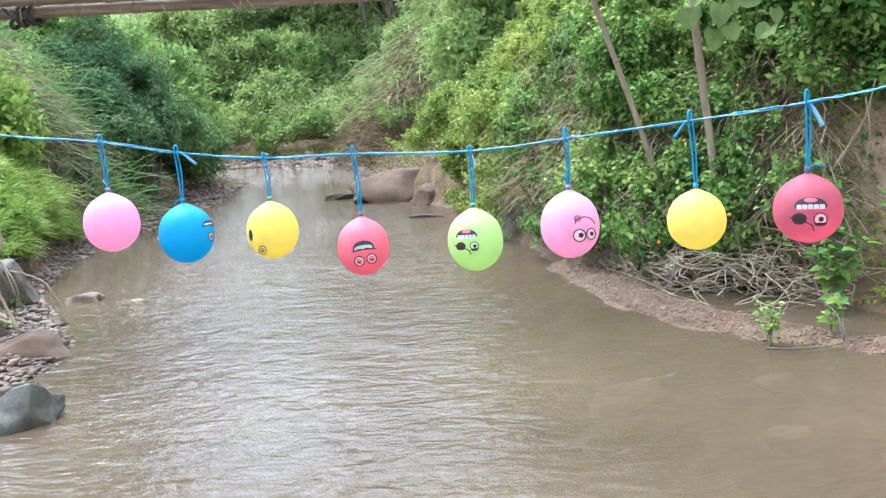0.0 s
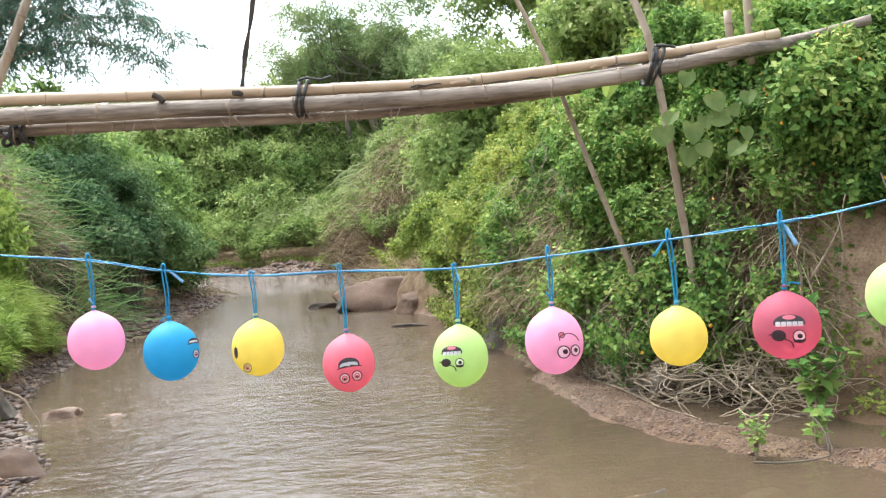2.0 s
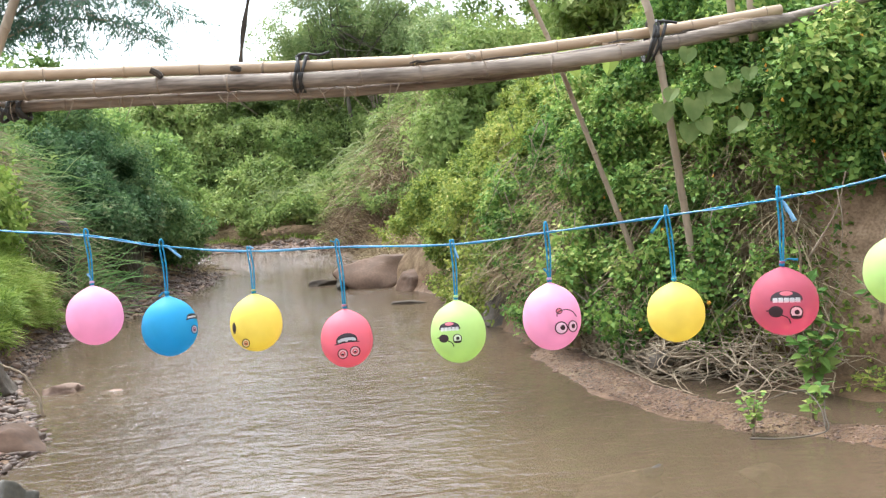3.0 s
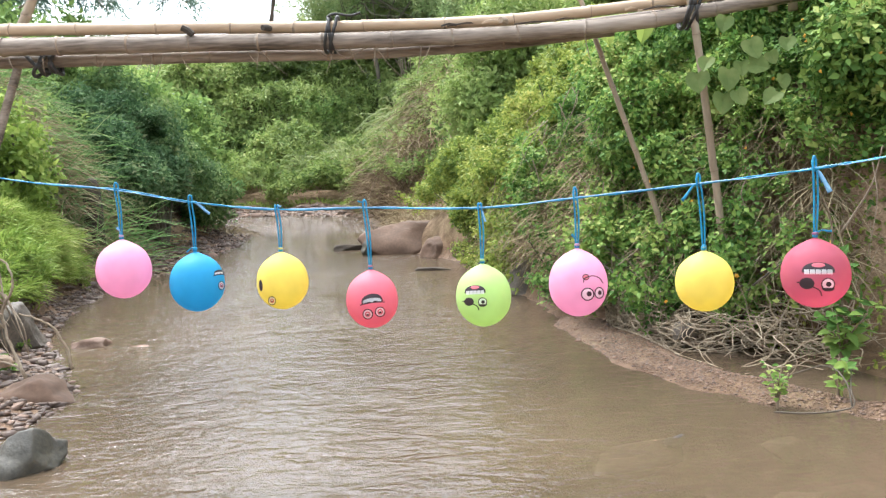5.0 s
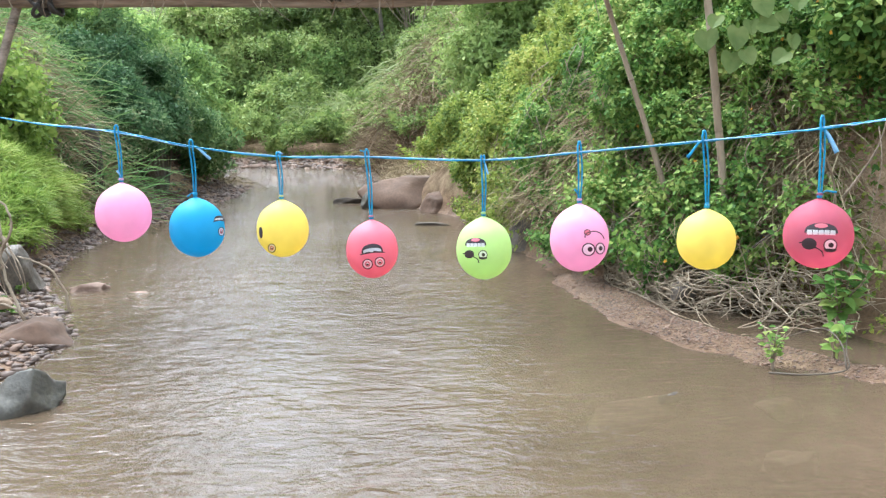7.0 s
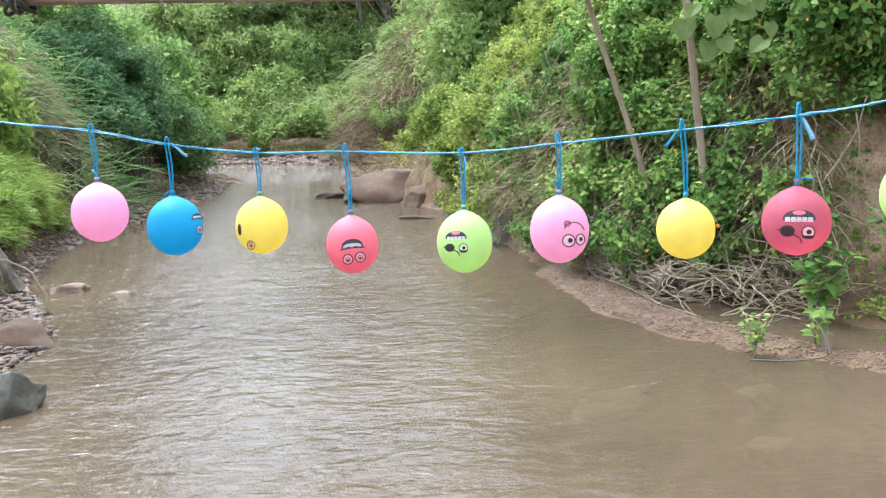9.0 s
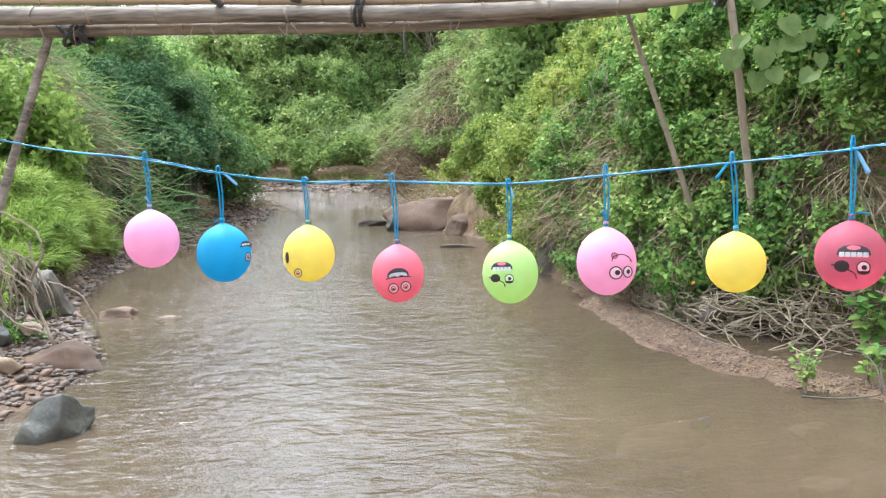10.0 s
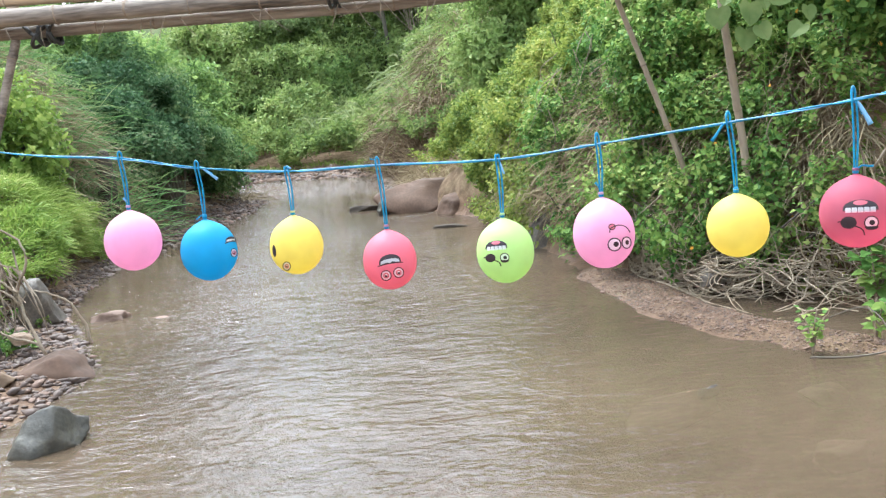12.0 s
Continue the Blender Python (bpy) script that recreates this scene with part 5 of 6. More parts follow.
for hx, hy, hz, l in HEARTS:
    l *= 0.88
    d = unit(np.array([rng.normal() * 0.5, -0.3, -0.75 + rng.normal() * 0.3]))
    n = unit(np.array([rng.normal() * 0.3, -0.85, 0.45 + rng.normal() * 0.25]))
    n = unit(n - d * (n @ d))
    s = np.cross(n, d)
    base = np.array([hx, hy, hz]) - d * l * 0.4
    v = np.array([base + d * l * 0.35 - n * 0.012] + [base + d * l * a + s * l * b + n * 0.02 * abs(b) - n * 0.05 * l * a * a for a, b in HEART])
    part("leaf", v, [(0, 1 + i, 1 + (i + 1) % 12) for i in range(12)], BROAD, vine)
    v, f = tube(smooth_line([base, base + [0.02, 0.1, -0.05], [0.1 + 0.3 * hx, 0.12, hz - 0.25]], 8), 0.003, 5)
    part("leaf_stalk", v, f, LANTANA, vine)
v, f = tube(smooth_line([(0.1, 0.4, -0.2), (0.05, 0.3, 0.3), (0.08, 0.1, 0.6), (0.02, 0.05, 0.9)], 16), 0.004, 6)
part("stem", v, f, LANTANA, vine)

# two young banana leaves behind the deck
sprout = thing("banana_sprout", "yellow-green broad leaf tips behind the bridge", "plant", at=(1.5, 7.3, 2.3))
for hx, tilt, l in ((-0.1, -0.35, 0.42), (0.16, 0.25, 0.44)):
    u = np.linspace(0, 1, 9)
    w = 0.075 * np.sin(np.pi * u**0.8) ** 0.7 + 0.002
    c = np.stack([hx + tilt * l * u, 0 * u, l * u - 0.06 * u**2], 1)
    v = np.concatenate([c + np.stack([w, -0.03 + 0 * w, 0 * w], 1), c, c - np.stack([w, 0.03 + 0 * w, 0 * w], 1)])
    f = [(i, i + 1, 10 + i, 9 + i) for i in range(8)] + [(9 + i, 10 + i, 19 + i, 18 + i) for i in range(8)]
    part("leaf", v, f, GRASS, sprout)

# dry roots and twigs tangled at the foot of the bank
pile = thing("brushwood", "tangle of pale dry twigs and roots at the bank's foot", "brushwood")
rest = []
for k in range(780):
    y = rng.uniform(5.2, 7.3)
    x0 = max(float(foot_right(np.float64(y))) - rng.uniform(-0.15, 0.8 if y < 6.6 else 0.2), float(shore_right(y)) + 0.62)
    z0 = float(ground_z(x0, y)) + rng.uniform(0.01, 0.3)
    if x0 > 2.45:
        continue
    a = rng.normal() * 0.7 + (math.pi if rng.random() < 0.5 else 0) - 0.35
    l = rng.uniform(0.3, 0.85)
    d = np.array([math.cos(a), math.sin(a) * 0.8, rng.normal() * 0.18])
    pts = [np.array([x0, y, z0])]
    for _ in range(5):
        d = unit(d + rng.normal(size=3) * [0.5, 0.5, 0.32] + [0, 0, -0.05])
        q = pts[-1] + d * l / 5
        q[0] = max(q[0], float(shore_right(q[1])) + 0.45)
        q[2] = max(q[2], float(ground_z(q[0], q[1])) + 0.008)
        pts.append(q)
    r = rng.uniform(0.003, 0.0065)
    v, f = tube(smooth_line(pts, 11), np.linspace(r, r * 0.45, 11), 5)
    if k < 160:
        part("twig", v, f, STRAW, pile, smooth=True)
    else:
        rest.append((v, f))
v, f = joined(rest)
tagged(part("twig_litter", v, f, STRAW, pile), kind="stuff")
# hanging stalks on the bank's face
hang = []
for k in range(36):
    y = rng.uniform(5.4, 11.5)
    x = float(foot_right(np.float64(y))) + rng.uniform(0.2, 0.7)
    z = float(ground_z(x, y)) + rng.uniform(0.35, 0.75)
    l = rng.uniform(0.3, 0.7)
    q = np.array([x - 0.28, y - 0.15, z])
    hang.append(tube(smooth_line([q, q + [rng.normal() * 0.1 - 0.05, -0.08, -l * 0.4], q + [rng.normal() * 0.12 - 0.1, -0.08, -l]], 8), np.linspace(0.005, 0.002, 8), 5))
v, f = joined(hang)
tagged(part("hanging_stalks", v, f, TWIG), "dry stalks hanging down the shrubby bank", "stalks", kind="stuff")

frame_stick = thing("bent_stick", "bent dry branch lying on the gravel spit", "branch")
v, f = tube(smooth_line([(1.59, 4.24, 0.03), (1.78, 4.21, 0.025), (1.99, 4.25, 0.035), (2.03, 4.35, 0.1), (2.1, 4.5, 0.17)], 18), np.linspace(0.0055, 0.003, 18), 6)
part("branch", v, f, BARK, frame_stick, smooth=True)
v, f = tube(smooth_line([(1.99, 4.25, 0.035), (2.0, 4.35, 0.15), (1.95, 4.47, 0.2), (1.81, 4.55, 0.14)], 12), np.linspace(0.005, 0.003, 12), 5)
part("twig", v, f, BARK, frame_stick, smooth=True)
for k, (a, b) in enumerate((((2.35, 5.35, 0.55), (2.2, 5.15, 1.15)), ((2.5, 5.5, 0.8), (2.72, 5.4, 1.35)), ((1.5, 6.6, 0.75), (1.25, 6.45, 0.55)))):
    a, b = np.array(a), np.array(b)
    st = thing("dead_stalk", "dry curved stalk leaning on the bank", "stalk")
    v, f = tube(smooth_line([a, (a + b) / 2 + [0.06, 0, 0.02], b], 12), np.linspace(0.009, 0.004, 12), 6)
    part("stalk", v, f, TWIG, st, smooth=True)

# ---- left bank: grass mound, tall grass, dark bush ----
def near_left(x, y):
    d = off_left(x, y)
    return step01(-0.1, 0.5, d) * (0.17 + 0.1 * vnoise(x, y, 0, 0.9, 401))


mound_keep = lambda x, y: (off_left(x, y) > 0.2 + 0.12 * lumps(x, y, 0.4, 405) + 1.2 * step01(10.4, 11.1, y) + 0.42 * (1 - step01(6.7, 7.8, y))) * (off_left(x, y) < 2.6) * 1.0  # noqa: E731
p, nor = strewn(30000, (-7.0, -3.1, 6.3, 11.2), near_left, mound_keep, 0.15, (0.1, 0.07), (0.6, 0.2), 407)
tagged(blades("grass_mound", p, nor + [0.1, -0.1, 0.5], 0.16, 0.012, GRASS, bend=0.7), "bright green grass mound on the shore", "grass", kind="stuff")
p, nor = strewn(34000, (-7.0, -3.1, 6.3, 11.2), near_left, mound_keep, 0.12, (0.1, 0.07), (0.6, 0.2), 407)
tagged(leaves("grass_mound_herbs", p, nor, 0.045, 0.03, GRASS), "small bright herbs growing through the grass", "herbs", kind="stuff")


def left_cover(tall, seed, a=1.2, b=2.4):
    return lambda x, y: step01(a, b, off_left(x, y)) * tall * (0.75 + 0.3 * vnoise(x, y, 0, 1.4, seed))


def left_shrub(name, label, box, n, ln, wd, mat, tall, seed, keep, deep=0.4, a=1.0, b=2.2, stems=30):
    ob = thing(name, label, "shrub")
    h = left_cover(tall, seed, a, b)
    p, nor = strewn(n, box, h, keep, deep, (0.3, 0.14), (0.7, 0.28), seed)
    sprigs("foliage", p, nor, ln, wd, mat, ob, each=5, reach=ln * 2)
    p, nor = strewn(stems, box, lambda x, y: 0 * x, keep, 0.0)
    for q, w in zip(p, nor):
        v, f = tube(smooth_line([q - w * 0.1, q + w * tall * 0.4 + rng.normal(size=3) * 0.08, q + w * tall * 0.7 + rng.normal(size=3) * 0.15], 7), np.linspace(0.014, 0.005, 7), 5)
        part("stem", v, f, BARK, ob)
    return ob


left_shrub("leafy_shrub", "bright green leafy shrub on the bank", (-8, -4.0, 6.0, 10.0), 26000, 0.085, 0.055, GRASS, 0.5, 411, lambda x, y: (off_left(x, y) > 1.3) * 1.0, 0.4, 0.9, 2.2)
left_shrub("leafy_shrub", "green shrubs growing over the upper bank", (-12, -5.5, 9.0, 15), 30000, 0.11, 0.05, HILL, 0.7, 421, lambda x, y: (off_left(x, y) > 2.0) * 1.0, 0.5)


def tussock(label, base, n, length, width, mat, spread, lean=(0, 0, 0), bend=0.6, group="tall grass tussocks"):
    ob = thing("tall_grass", label, "grass", group, at=base)
    p = rng.normal(size=(n, 3)) * [spread, spread, 0.0]
    g = ground_z(p[:, 0] + base[0], p[:, 1] + base[1]) - base[2]
    p[:, 2] = g - 0.03
    d = np.stack([p[:, 0] / spread * 0.35, p[:, 1] / spread * 0.35, np.ones(n)], 1) + np.array(lean)
    blades("blades", p, d, length, width, mat, ob, bend=bend)
    return ob


p, nor = tufts(*strewn(420, (-9.5, -4.7, 11.0, 15.5), lambda x, y: 0.12 + 0 * x, lambda x, y: (off_left(x, y) > 1.45) * (y < 13.0 + 0.6 * np.clip(-5.5 - x, -0.6, 3)) * 1.0, 0.1), 22, 0.09)
tagged(blades("bank_grass", p, nor * 0.15 + [0.02, -0.08, 1.0], 1.15, 0.026, REED, bend=0.75, wild=0.28), "long green grass arching down over the bank", "grass", kind="stuff")
for x, y, l, n in ((-5.75, 11.7, 1.3, 420), (-6.3, 11.4, 1.5, 420), (-5.8, 12.4, 1.5, 420), (-7.0, 12.0, 1.6, 420), (-6.5, 13.0, 1.6, 420), (-5.6, 12.7, 1.2, 380), (-7.6, 13.2, 1.8, 420)):
    tussock("tall green grass tussock with long arching blades", (x, y, float(ground_z(x, y))), n, l, 0.017, REED, 0.32, (0.1, -0.1, 0), 0.6)
for x, y, l, n in ((-5.3, 11.0, 0.6, 200), (-5.3, 11.4, 0.7, 220), (-5.35, 11.6, 0.6, 160), (-5.6, 11.2, 0.7, 200), (-5.2, 11.9, 0.7, 180), (-5.25, 12.3, 0.6, 140)):
    tussock("dead straw-coloured grass tussock over the shore", (x, y, float(ground_z(x, y))), n, l, 0.014, DRY, 0.22, (0.25, -0.35, -0.1), 0.9, "dead grass tussocks")
p, nor = tufts(*strewn(170, (-7.2, -4.6, 10.8, 12.9), lambda x, y: 0.6 + 0 * x, lambda x, y: (off_left(x, y) > 1.0) * (off_left(x, y) < 2.7) * (lumps(x, y, 0.5, 447) > -0.3), 0.2), 24, 0.09)
tagged(blades("dead_bank_grass", p, nor * 0.4 + [0.05, -0.15, 0.6], 0.75, 0.018, DRY, bend=1.1, wild=0.35), "dead straw-coloured grass hanging over the shore", "grass", kind="stuff")
p, nor = strewn(130, (-6.5, -4.6, 10.9, 13), lambda x, y: 0.05 + 0 * x, lambda x, y: (off_left(x, y) > 0.6) * (off_left(x, y) < 1.3) * 1.0, 0.05)
tagged(blades("shore_grass", p, nor + [0.1, -0.1, 0.3], 0.4, 0.016, REED, bend=1.0, wild=0.4), "green grass arching over the gravel", "grass", kind="stuff")
# dark stump shape standing in for the dark gap among the dead grass
v, f = tube([(0, 0, -0.6), (0.02, 0, -0.2), (0.0, 0.02, 0.2), (0.03, 0, 0.32)], [0.15, 0.13, 0.12, 0.06], 9)
stump = part("stump", v, f, ROTTEN, smooth=True)
stump.location = (-5.04, 12.0, 1.12)
tagged(stump, "dark stump shape standing in for a gap in dead grass", "stump")


def bush(label, base, masses, n, ln, wd, mat, seed, droop=0.5, gap=0.15):
    """A bush of several leafy masses on stems from one root."""
    ob = thing("bush", label, "bush", at=base)
    ps, ns = [], []
    share = np.array([np.prod(m[1]) ** (2 / 3) for m in masses])
    share = share / share.sum()
    for (c, r), w in zip(masses, share):
        p, nn = blob_points(max(200, int(n * w)), c, r, seed + len(ps) * 7, 0.5, gap)
        ps.append(p)
        ns.append(nn)
        c = np.array(c, float)
        for _ in range(3):
            e = c + rng.normal(size=3) * np.array(r) * 0.3
            v, f = tube(smooth_line([(0, 0, -0.2), e * 0.5 + rng.normal(size=3) * 0.1, e], 8), np.linspace(0.035, 0.01, 8), 6)
            part("stem", v, f, BARK, ob)
    sprigs("foliage", np.vstack(ps), np.vstack(ns), ln, wd, mat, ob, each=5, reach=ln * 1.8)
    return ob


def thicket(label, spots, n, ln, wd, mat, seed, gap=0.3):
    """A sprawling bush: many small masses over the slope. spots: x, y, height over the ground, radius."""
    x0, y0 = spots[0][:2]
    base = (x0, y0, float(ground_z(x0, y0)))
    masses = [((x - x0, y - y0, float(ground_z(x, y)) + h - base[2]), (r, r, r * 0.85)) for x, y, h, r in spots]
    return bush(label, base, masses, n, ln, wd, mat, seed, gap=gap)


def spread(n, box, low, high, r0, r1, seed):
    g = np.random.default_rng(seed)
    return [(g.uniform(box[0], box[1]), g.uniform(box[2], box[3]), g.uniform(low, high), g.uniform(r0, r1)) for _ in range(n)]


thicket("dark green bush overhanging the gravel shore", spread(18, (-6.2, -5.05, 13.4, 16.2), 0.85, 1.35, 0.38, 0.6, 5), 44000, 0.105, 0.052, DARK_BUSH, 501)
thicket("green bush further along the shore", spread(12, (-6.6, -5.1, 16.4, 19.2), 0.6, 1.2, 0.45, 0.7, 6), 26000, 0.125, 0.058, MID_BUSH, 521)
thicket("green bush on the slope above the far shore", spread(7, (-7.2, -5.8, 19.6, 21.6), 0.3, 0.9, 0.5, 0.8, 8), 11000, 0.14, 0.06, MID_BUSH, 531)
bush("bright green leafy bush above the grass mound", (-5.35, 10.15, float(ground_z(-5.35, 10.15))), [((0, 0, 0.85), (0.65, 0.55, 0.65)), ((0.25, -0.1, 0.45), (0.5, 0.5, 0.45)), ((-0.6, 0.1, 1.0), (0.6, 0.6, 0.6)), ((-1.1, -0.2, 0.6), (0.6, 0.6, 0.6))], 9000, 0.095, 0.06, GRASS, 537, gap=0.15)
for x, y, h in ((-7.6, 21.5, 1.5), (-9.2, 23.5, 1.9), (-10.8, 20.0, 1.7), (-9.4, 26.0, 1.6), (-12.6, 22.5, 2.0), (-9.3, 17.8, 1.2), (-11.5, 27.5, 2.2), (-14.5, 26, 2.2)):
    bush("light green bush on the upper bank", (x, y, float(ground_z(x, y))), [((0, 0, h * 0.5), (1.3, 1.2, h * 0.75)), ((0.9, 0.2, h * 0.4), (1.1, 1.1, h * 0.6)), ((-1.0, 0.1, h * 0.45), (1.1, 1.1, h * 0.6))], 6500, 0.17, 0.065, HILL, int(540 + 10 * x + y), gap=0.3)

for i, (x, y, h, w, m) in enumerate(((-6.4, 38.6, 1.6, 1.0, GRASS), (-4.6, 37.0, 1.6, 0.9, HILL_LIGHT), (-8.2, 39.4, 1.4, 0.9, HILL), (-3.4, 35.2, 1.2, 0.8, GRASS), (-2.6, 36.4, 1.6, 1.0, HILL_LIGHT), (-5.6, 40.0, 1.8, 1.1, HILL), (-10.2, 40.4, 1.6, 1.0, HILL_LIGHT))):
    bush("bright green leafy bush in the gully", (x, y, float(ground_z(x, y))), [((0, 0, h * 0.5), (w, w * 0.8, h * 0.6)), ((w * 0.6, -0.2, h * 0.3), (w * 0.6, w * 0.5, h * 0.4)), ((-w * 0.7, 0, h * 0.7), (w * 0.55, w * 0.5, h * 0.4))], 2600, 0.2, 0.09, m, 1301 + 13 * i, gap=0.25)

# ---- hillside behind and round the bend ----
def back_cover(seed, tall):
    return lambda x, y: np.maximum(step01(0.6, 2.0, off_left(x, y)), step01(0.4, 1.6, off_right(x, y))) * tall * (0.6 + 0.5 * vnoise(x, y, 0, 2.2, seed))


def hillside(name, label, box, n, ln, wd, mat, tall, seed, keep, deep=0.35):
    p, nor = strewn(n, box, back_cover(seed, tall), keep, deep, (0.75, 0.3), (1.5, 0.6), seed)
    return tagged(sprigs(name, p, nor, ln, wd, mat, each=5, reach=ln * 1.8), label, "undergrowth", kind="stuff")


hillside("hillside_undergrowth", "light green undergrowth covering the slope", (-4, 6, 20, 33), 62000, 0.16, 0.075, HILL_LIGHT, 0.7, 601, lambda x, y: (off_right(x, y) > 2.3 - 1.2 * step01(27, 29, y) + 3.4 * step01(28.5, 32.5, y)) * (lumps(x, y, 1.1, 603) > -0.45))
hillside("hillside_undergrowth", "light green undergrowth over the left slope", (-16, -5.5, 14, 34), 56000, 0.18, 0.09, HILL, 0.9, 611, lambda x, y: (off_left(x, y) > 1.3 + 1.6 * (1 - step01(18, 21, y))) * 1.0)
hillside("hillside_undergrowth", "light green undergrowth beyond the bend", (-15, 3, 30, 46), 100000, 0.23, 0.11, HILL_LIGHT, 1.0, 621, lambda x, y: (off_right(x, y) > 4.0 + 0.5 * lumps(x, y, 0.8, 625)) * 1.0)
p, nor = strewn(7000, (-9, 0, 25, 38), lambda x, y: 0 * x + 0.1, lambda x, y: (off_right(x, y) > 0.1 + 4.5 * step01(28.5, 31.5, y)) * (off_right(x, y) < 5.8) * 1.0, 0.05)
tagged(blades("slope_grass", p, nor + [0, 0, 0.4], 0.3, 0.03, GRASS), "bright green grass at the foot of the slope", "grass", kind="stuff")
face_far = lambda lo, hi: (lambda x, y: (off_right(x, y) > lo) * (off_right(x, y) < hi) * (lumps(x, y, 0.9, 631) > -0.3))  # noqa: E731
p, nor = tufts(*strewn(150, (-3.2, 1.0, 21.0, 29), lambda x, y: 0.1 + 0 * x, face_far(0.1, 1.5), 0.1), 24, 0.14)
tagged(blades("dry_reeds", p, nor * 0.5 + [0, -0.2, 0.7], 0.7, 0.026, DEAD, bend=0.7, wild=0.5), "thicket of dry brown reed stems by the water", "reeds", kind="stuff")
p, nor = tufts(*strewn(60, (-2.2, 1.5, 15.5, 20), lambda x, y: 0.1 + 0 * x, lambda x, y: (off_right(x, y) > 0.05) * (off_right(x, y) < 0.9) * (lumps(x, y, 0.45, 647) > -0.2), 0.1), 22, 0.1)
tagged(blades("dead_reeds", p, nor * 0.5 + [0, -0.1, 0.7], 0.45, 0.016, DRY, bend=0.8, wild=0.5), "dead straw grass on the slope by the boulder", "reeds", kind="stuff")
p, nor = tufts(*strewn(60, (-2.8, 2.2, 22.0, 29), lambda x, y: 0.6 + 0 * x, face_far(0.8, 4.4), 0.3, (0.4, 0.1), (1.2, 0.5), 635), 16, 0.12)
tagged(blades("hanging_dead_grass", p, nor * 0.8 + [-0.1, -0.2, 0.3], 0.85, 0.022, DRY, bend=1.25, wild=0.7), "dead grass hanging down from the slope", "grass", kind="stuff")
p, nor = tufts(*strewn(80, (-2.8, 2.2, 22.0, 29), lambda x, y: 0.35 + 0 * x, face_far(0.6, 3.6), 0.3, (0.4, 0.1), (1.2, 0.5), 635), 16, 0.14)
tagged(blades("hanging_brown_grass", p, nor * 0.8 + [-0.1, -0.2, 0.1], 0.75, 0.026, DEAD, bend=1.2, wild=0.8), "brown dead grass hanging in the hollow of the slope", "grass", kind="stuff")
p, nor = strewn(12000, (-2.8, 2.2, 21.0, 29), lambda x, y: 0.3 + 0 * x, lambda x, y: (off_right(x, y) > 0.7) * (off_right(x, y) < 4.5) * (lumps(x, y, 0.8, 655) > -0.15), 0.3, (0.5, 0.2), (1.0, 0.45), 657)
tagged(sprigs("slope_creepers", p, nor, 0.15, 0.075, HILL_LIGHT, each=5, reach=0.26), "green creepers growing between the dead grass", "undergrowth", kind="stuff")
p, nor = tufts(*strewn(150, (-6.5, 3, 27, 39), lambda x, y: 0.9 + 0.3 * vnoise(x, y, 0, 1.5, 639), lambda x, y: (off_right(x, y) > 1.6 + 3.8 * step01(28.5, 32.5, y)) * (lumps(x, y, 1.3, 641) > 0.0), 0.3, (0.4, 0.2), (1.4, 0.6), 641), 26, 0.16)
tagged(blades("cane_grass", p, nor * 0.8 + [-0.05, -0.2, 0.5], 1.0, 0.05, CANE, bend=1.0, wild=0.5), "tall pale green cane grass on the slope", "grass", kind="stuff")
tussock("dead brown tuft of grass on the slope", (-5.4, 20.0, 2.2), 240, 0.9, 0.02, DRY, 0.2, (0.3, -0.6, -0.6), 1.0, "dead grass tussocks")

# ---- trees ----
def tree(name, label, base, height, masses, n, ln, wd, mat, seed, gap=0.25, trunk=0.12, droop=0.6, hollow=0.8):
    ob = thing(name, label, "tree", at=base)
    lean = np.array(masses[0][0], float) * [0.3, 0.3, 0]
    line = smooth_line([(0, 0, -0.5), lean * 0.3 + [0, 0, height * 0.3], lean + [0, 0, height * 0.65]], 12)
    v, f = tube(line, np.linspace(trunk, trunk * 0.5, 12), 9)
    part("trunk", v, f, BARK, ob, smooth=True)
    ps, ns = [], []
    share = np.array([np.prod(m[1]) ** (2 / 3) for m in masses])
    share = share / share.sum()
    for (c, r), w in zip(masses, share):
        c = np.array(c, float)
        p, nn = blob_points(int(n * w), c, r, seed + 11 * len(ps), hollow, gap, 0.8)
        ps.append(p)
        ns.append(nn)
        start = line[rng.integers(5, 12)]
        for _ in range(5):
            e = c + rng.normal(size=3) * np.array(r) * 0.45
            v, f = tube(smooth_line([start, (start + e) / 2 + rng.normal(size=3) * 0.25, e], 8), np.linspace(trunk * 0.35, trunk * 0.06, 8), 5)
            part("limb", v, f, BARK, ob)
    sprigs("crown", np.vstack(ps + ps), np.vstack(ns + ns), ln, wd, mat, ob, each=5, reach=ln * 1.8)
    return ob


gz = lambda x, y: float(ground_z(x, y))  # noqa: E731
tree("tree", "airy pale green tree on the hill", (-3.0, 41, gz(-3, 41)), 9, [((-2.5, 0, 5.2), (2.4, 2.0, 1.6)), ((0.5, 0, 6.5), (2.6, 2.2, 2.2)), ((2.6, 0, 5), (2.2, 2.0, 2.0)), ((3.5, 0.3, 8), (2, 2, 1.8)), ((-2.0, 0, 7.5), (1.8, 1.6, 1.3))], 11000, 0.20, 0.065, TREE_LEAF, 701, 0.55)
tree("tree", "airy pale green tree on the hill", (1.5, 33, gz(1.5, 33)), 8, [((-1, 0, 3.5), (2.2, 2, 1.8)), ((1.2, 0, 5), (2.4, 2, 1.9)), ((0.2, 0, 6.8), (2.0, 1.8, 1.6)), ((2.8, 0, 3.4), (2, 2, 1.6))], 13000, 0.2, 0.07, TREE_LEAF, 721, 0.5)
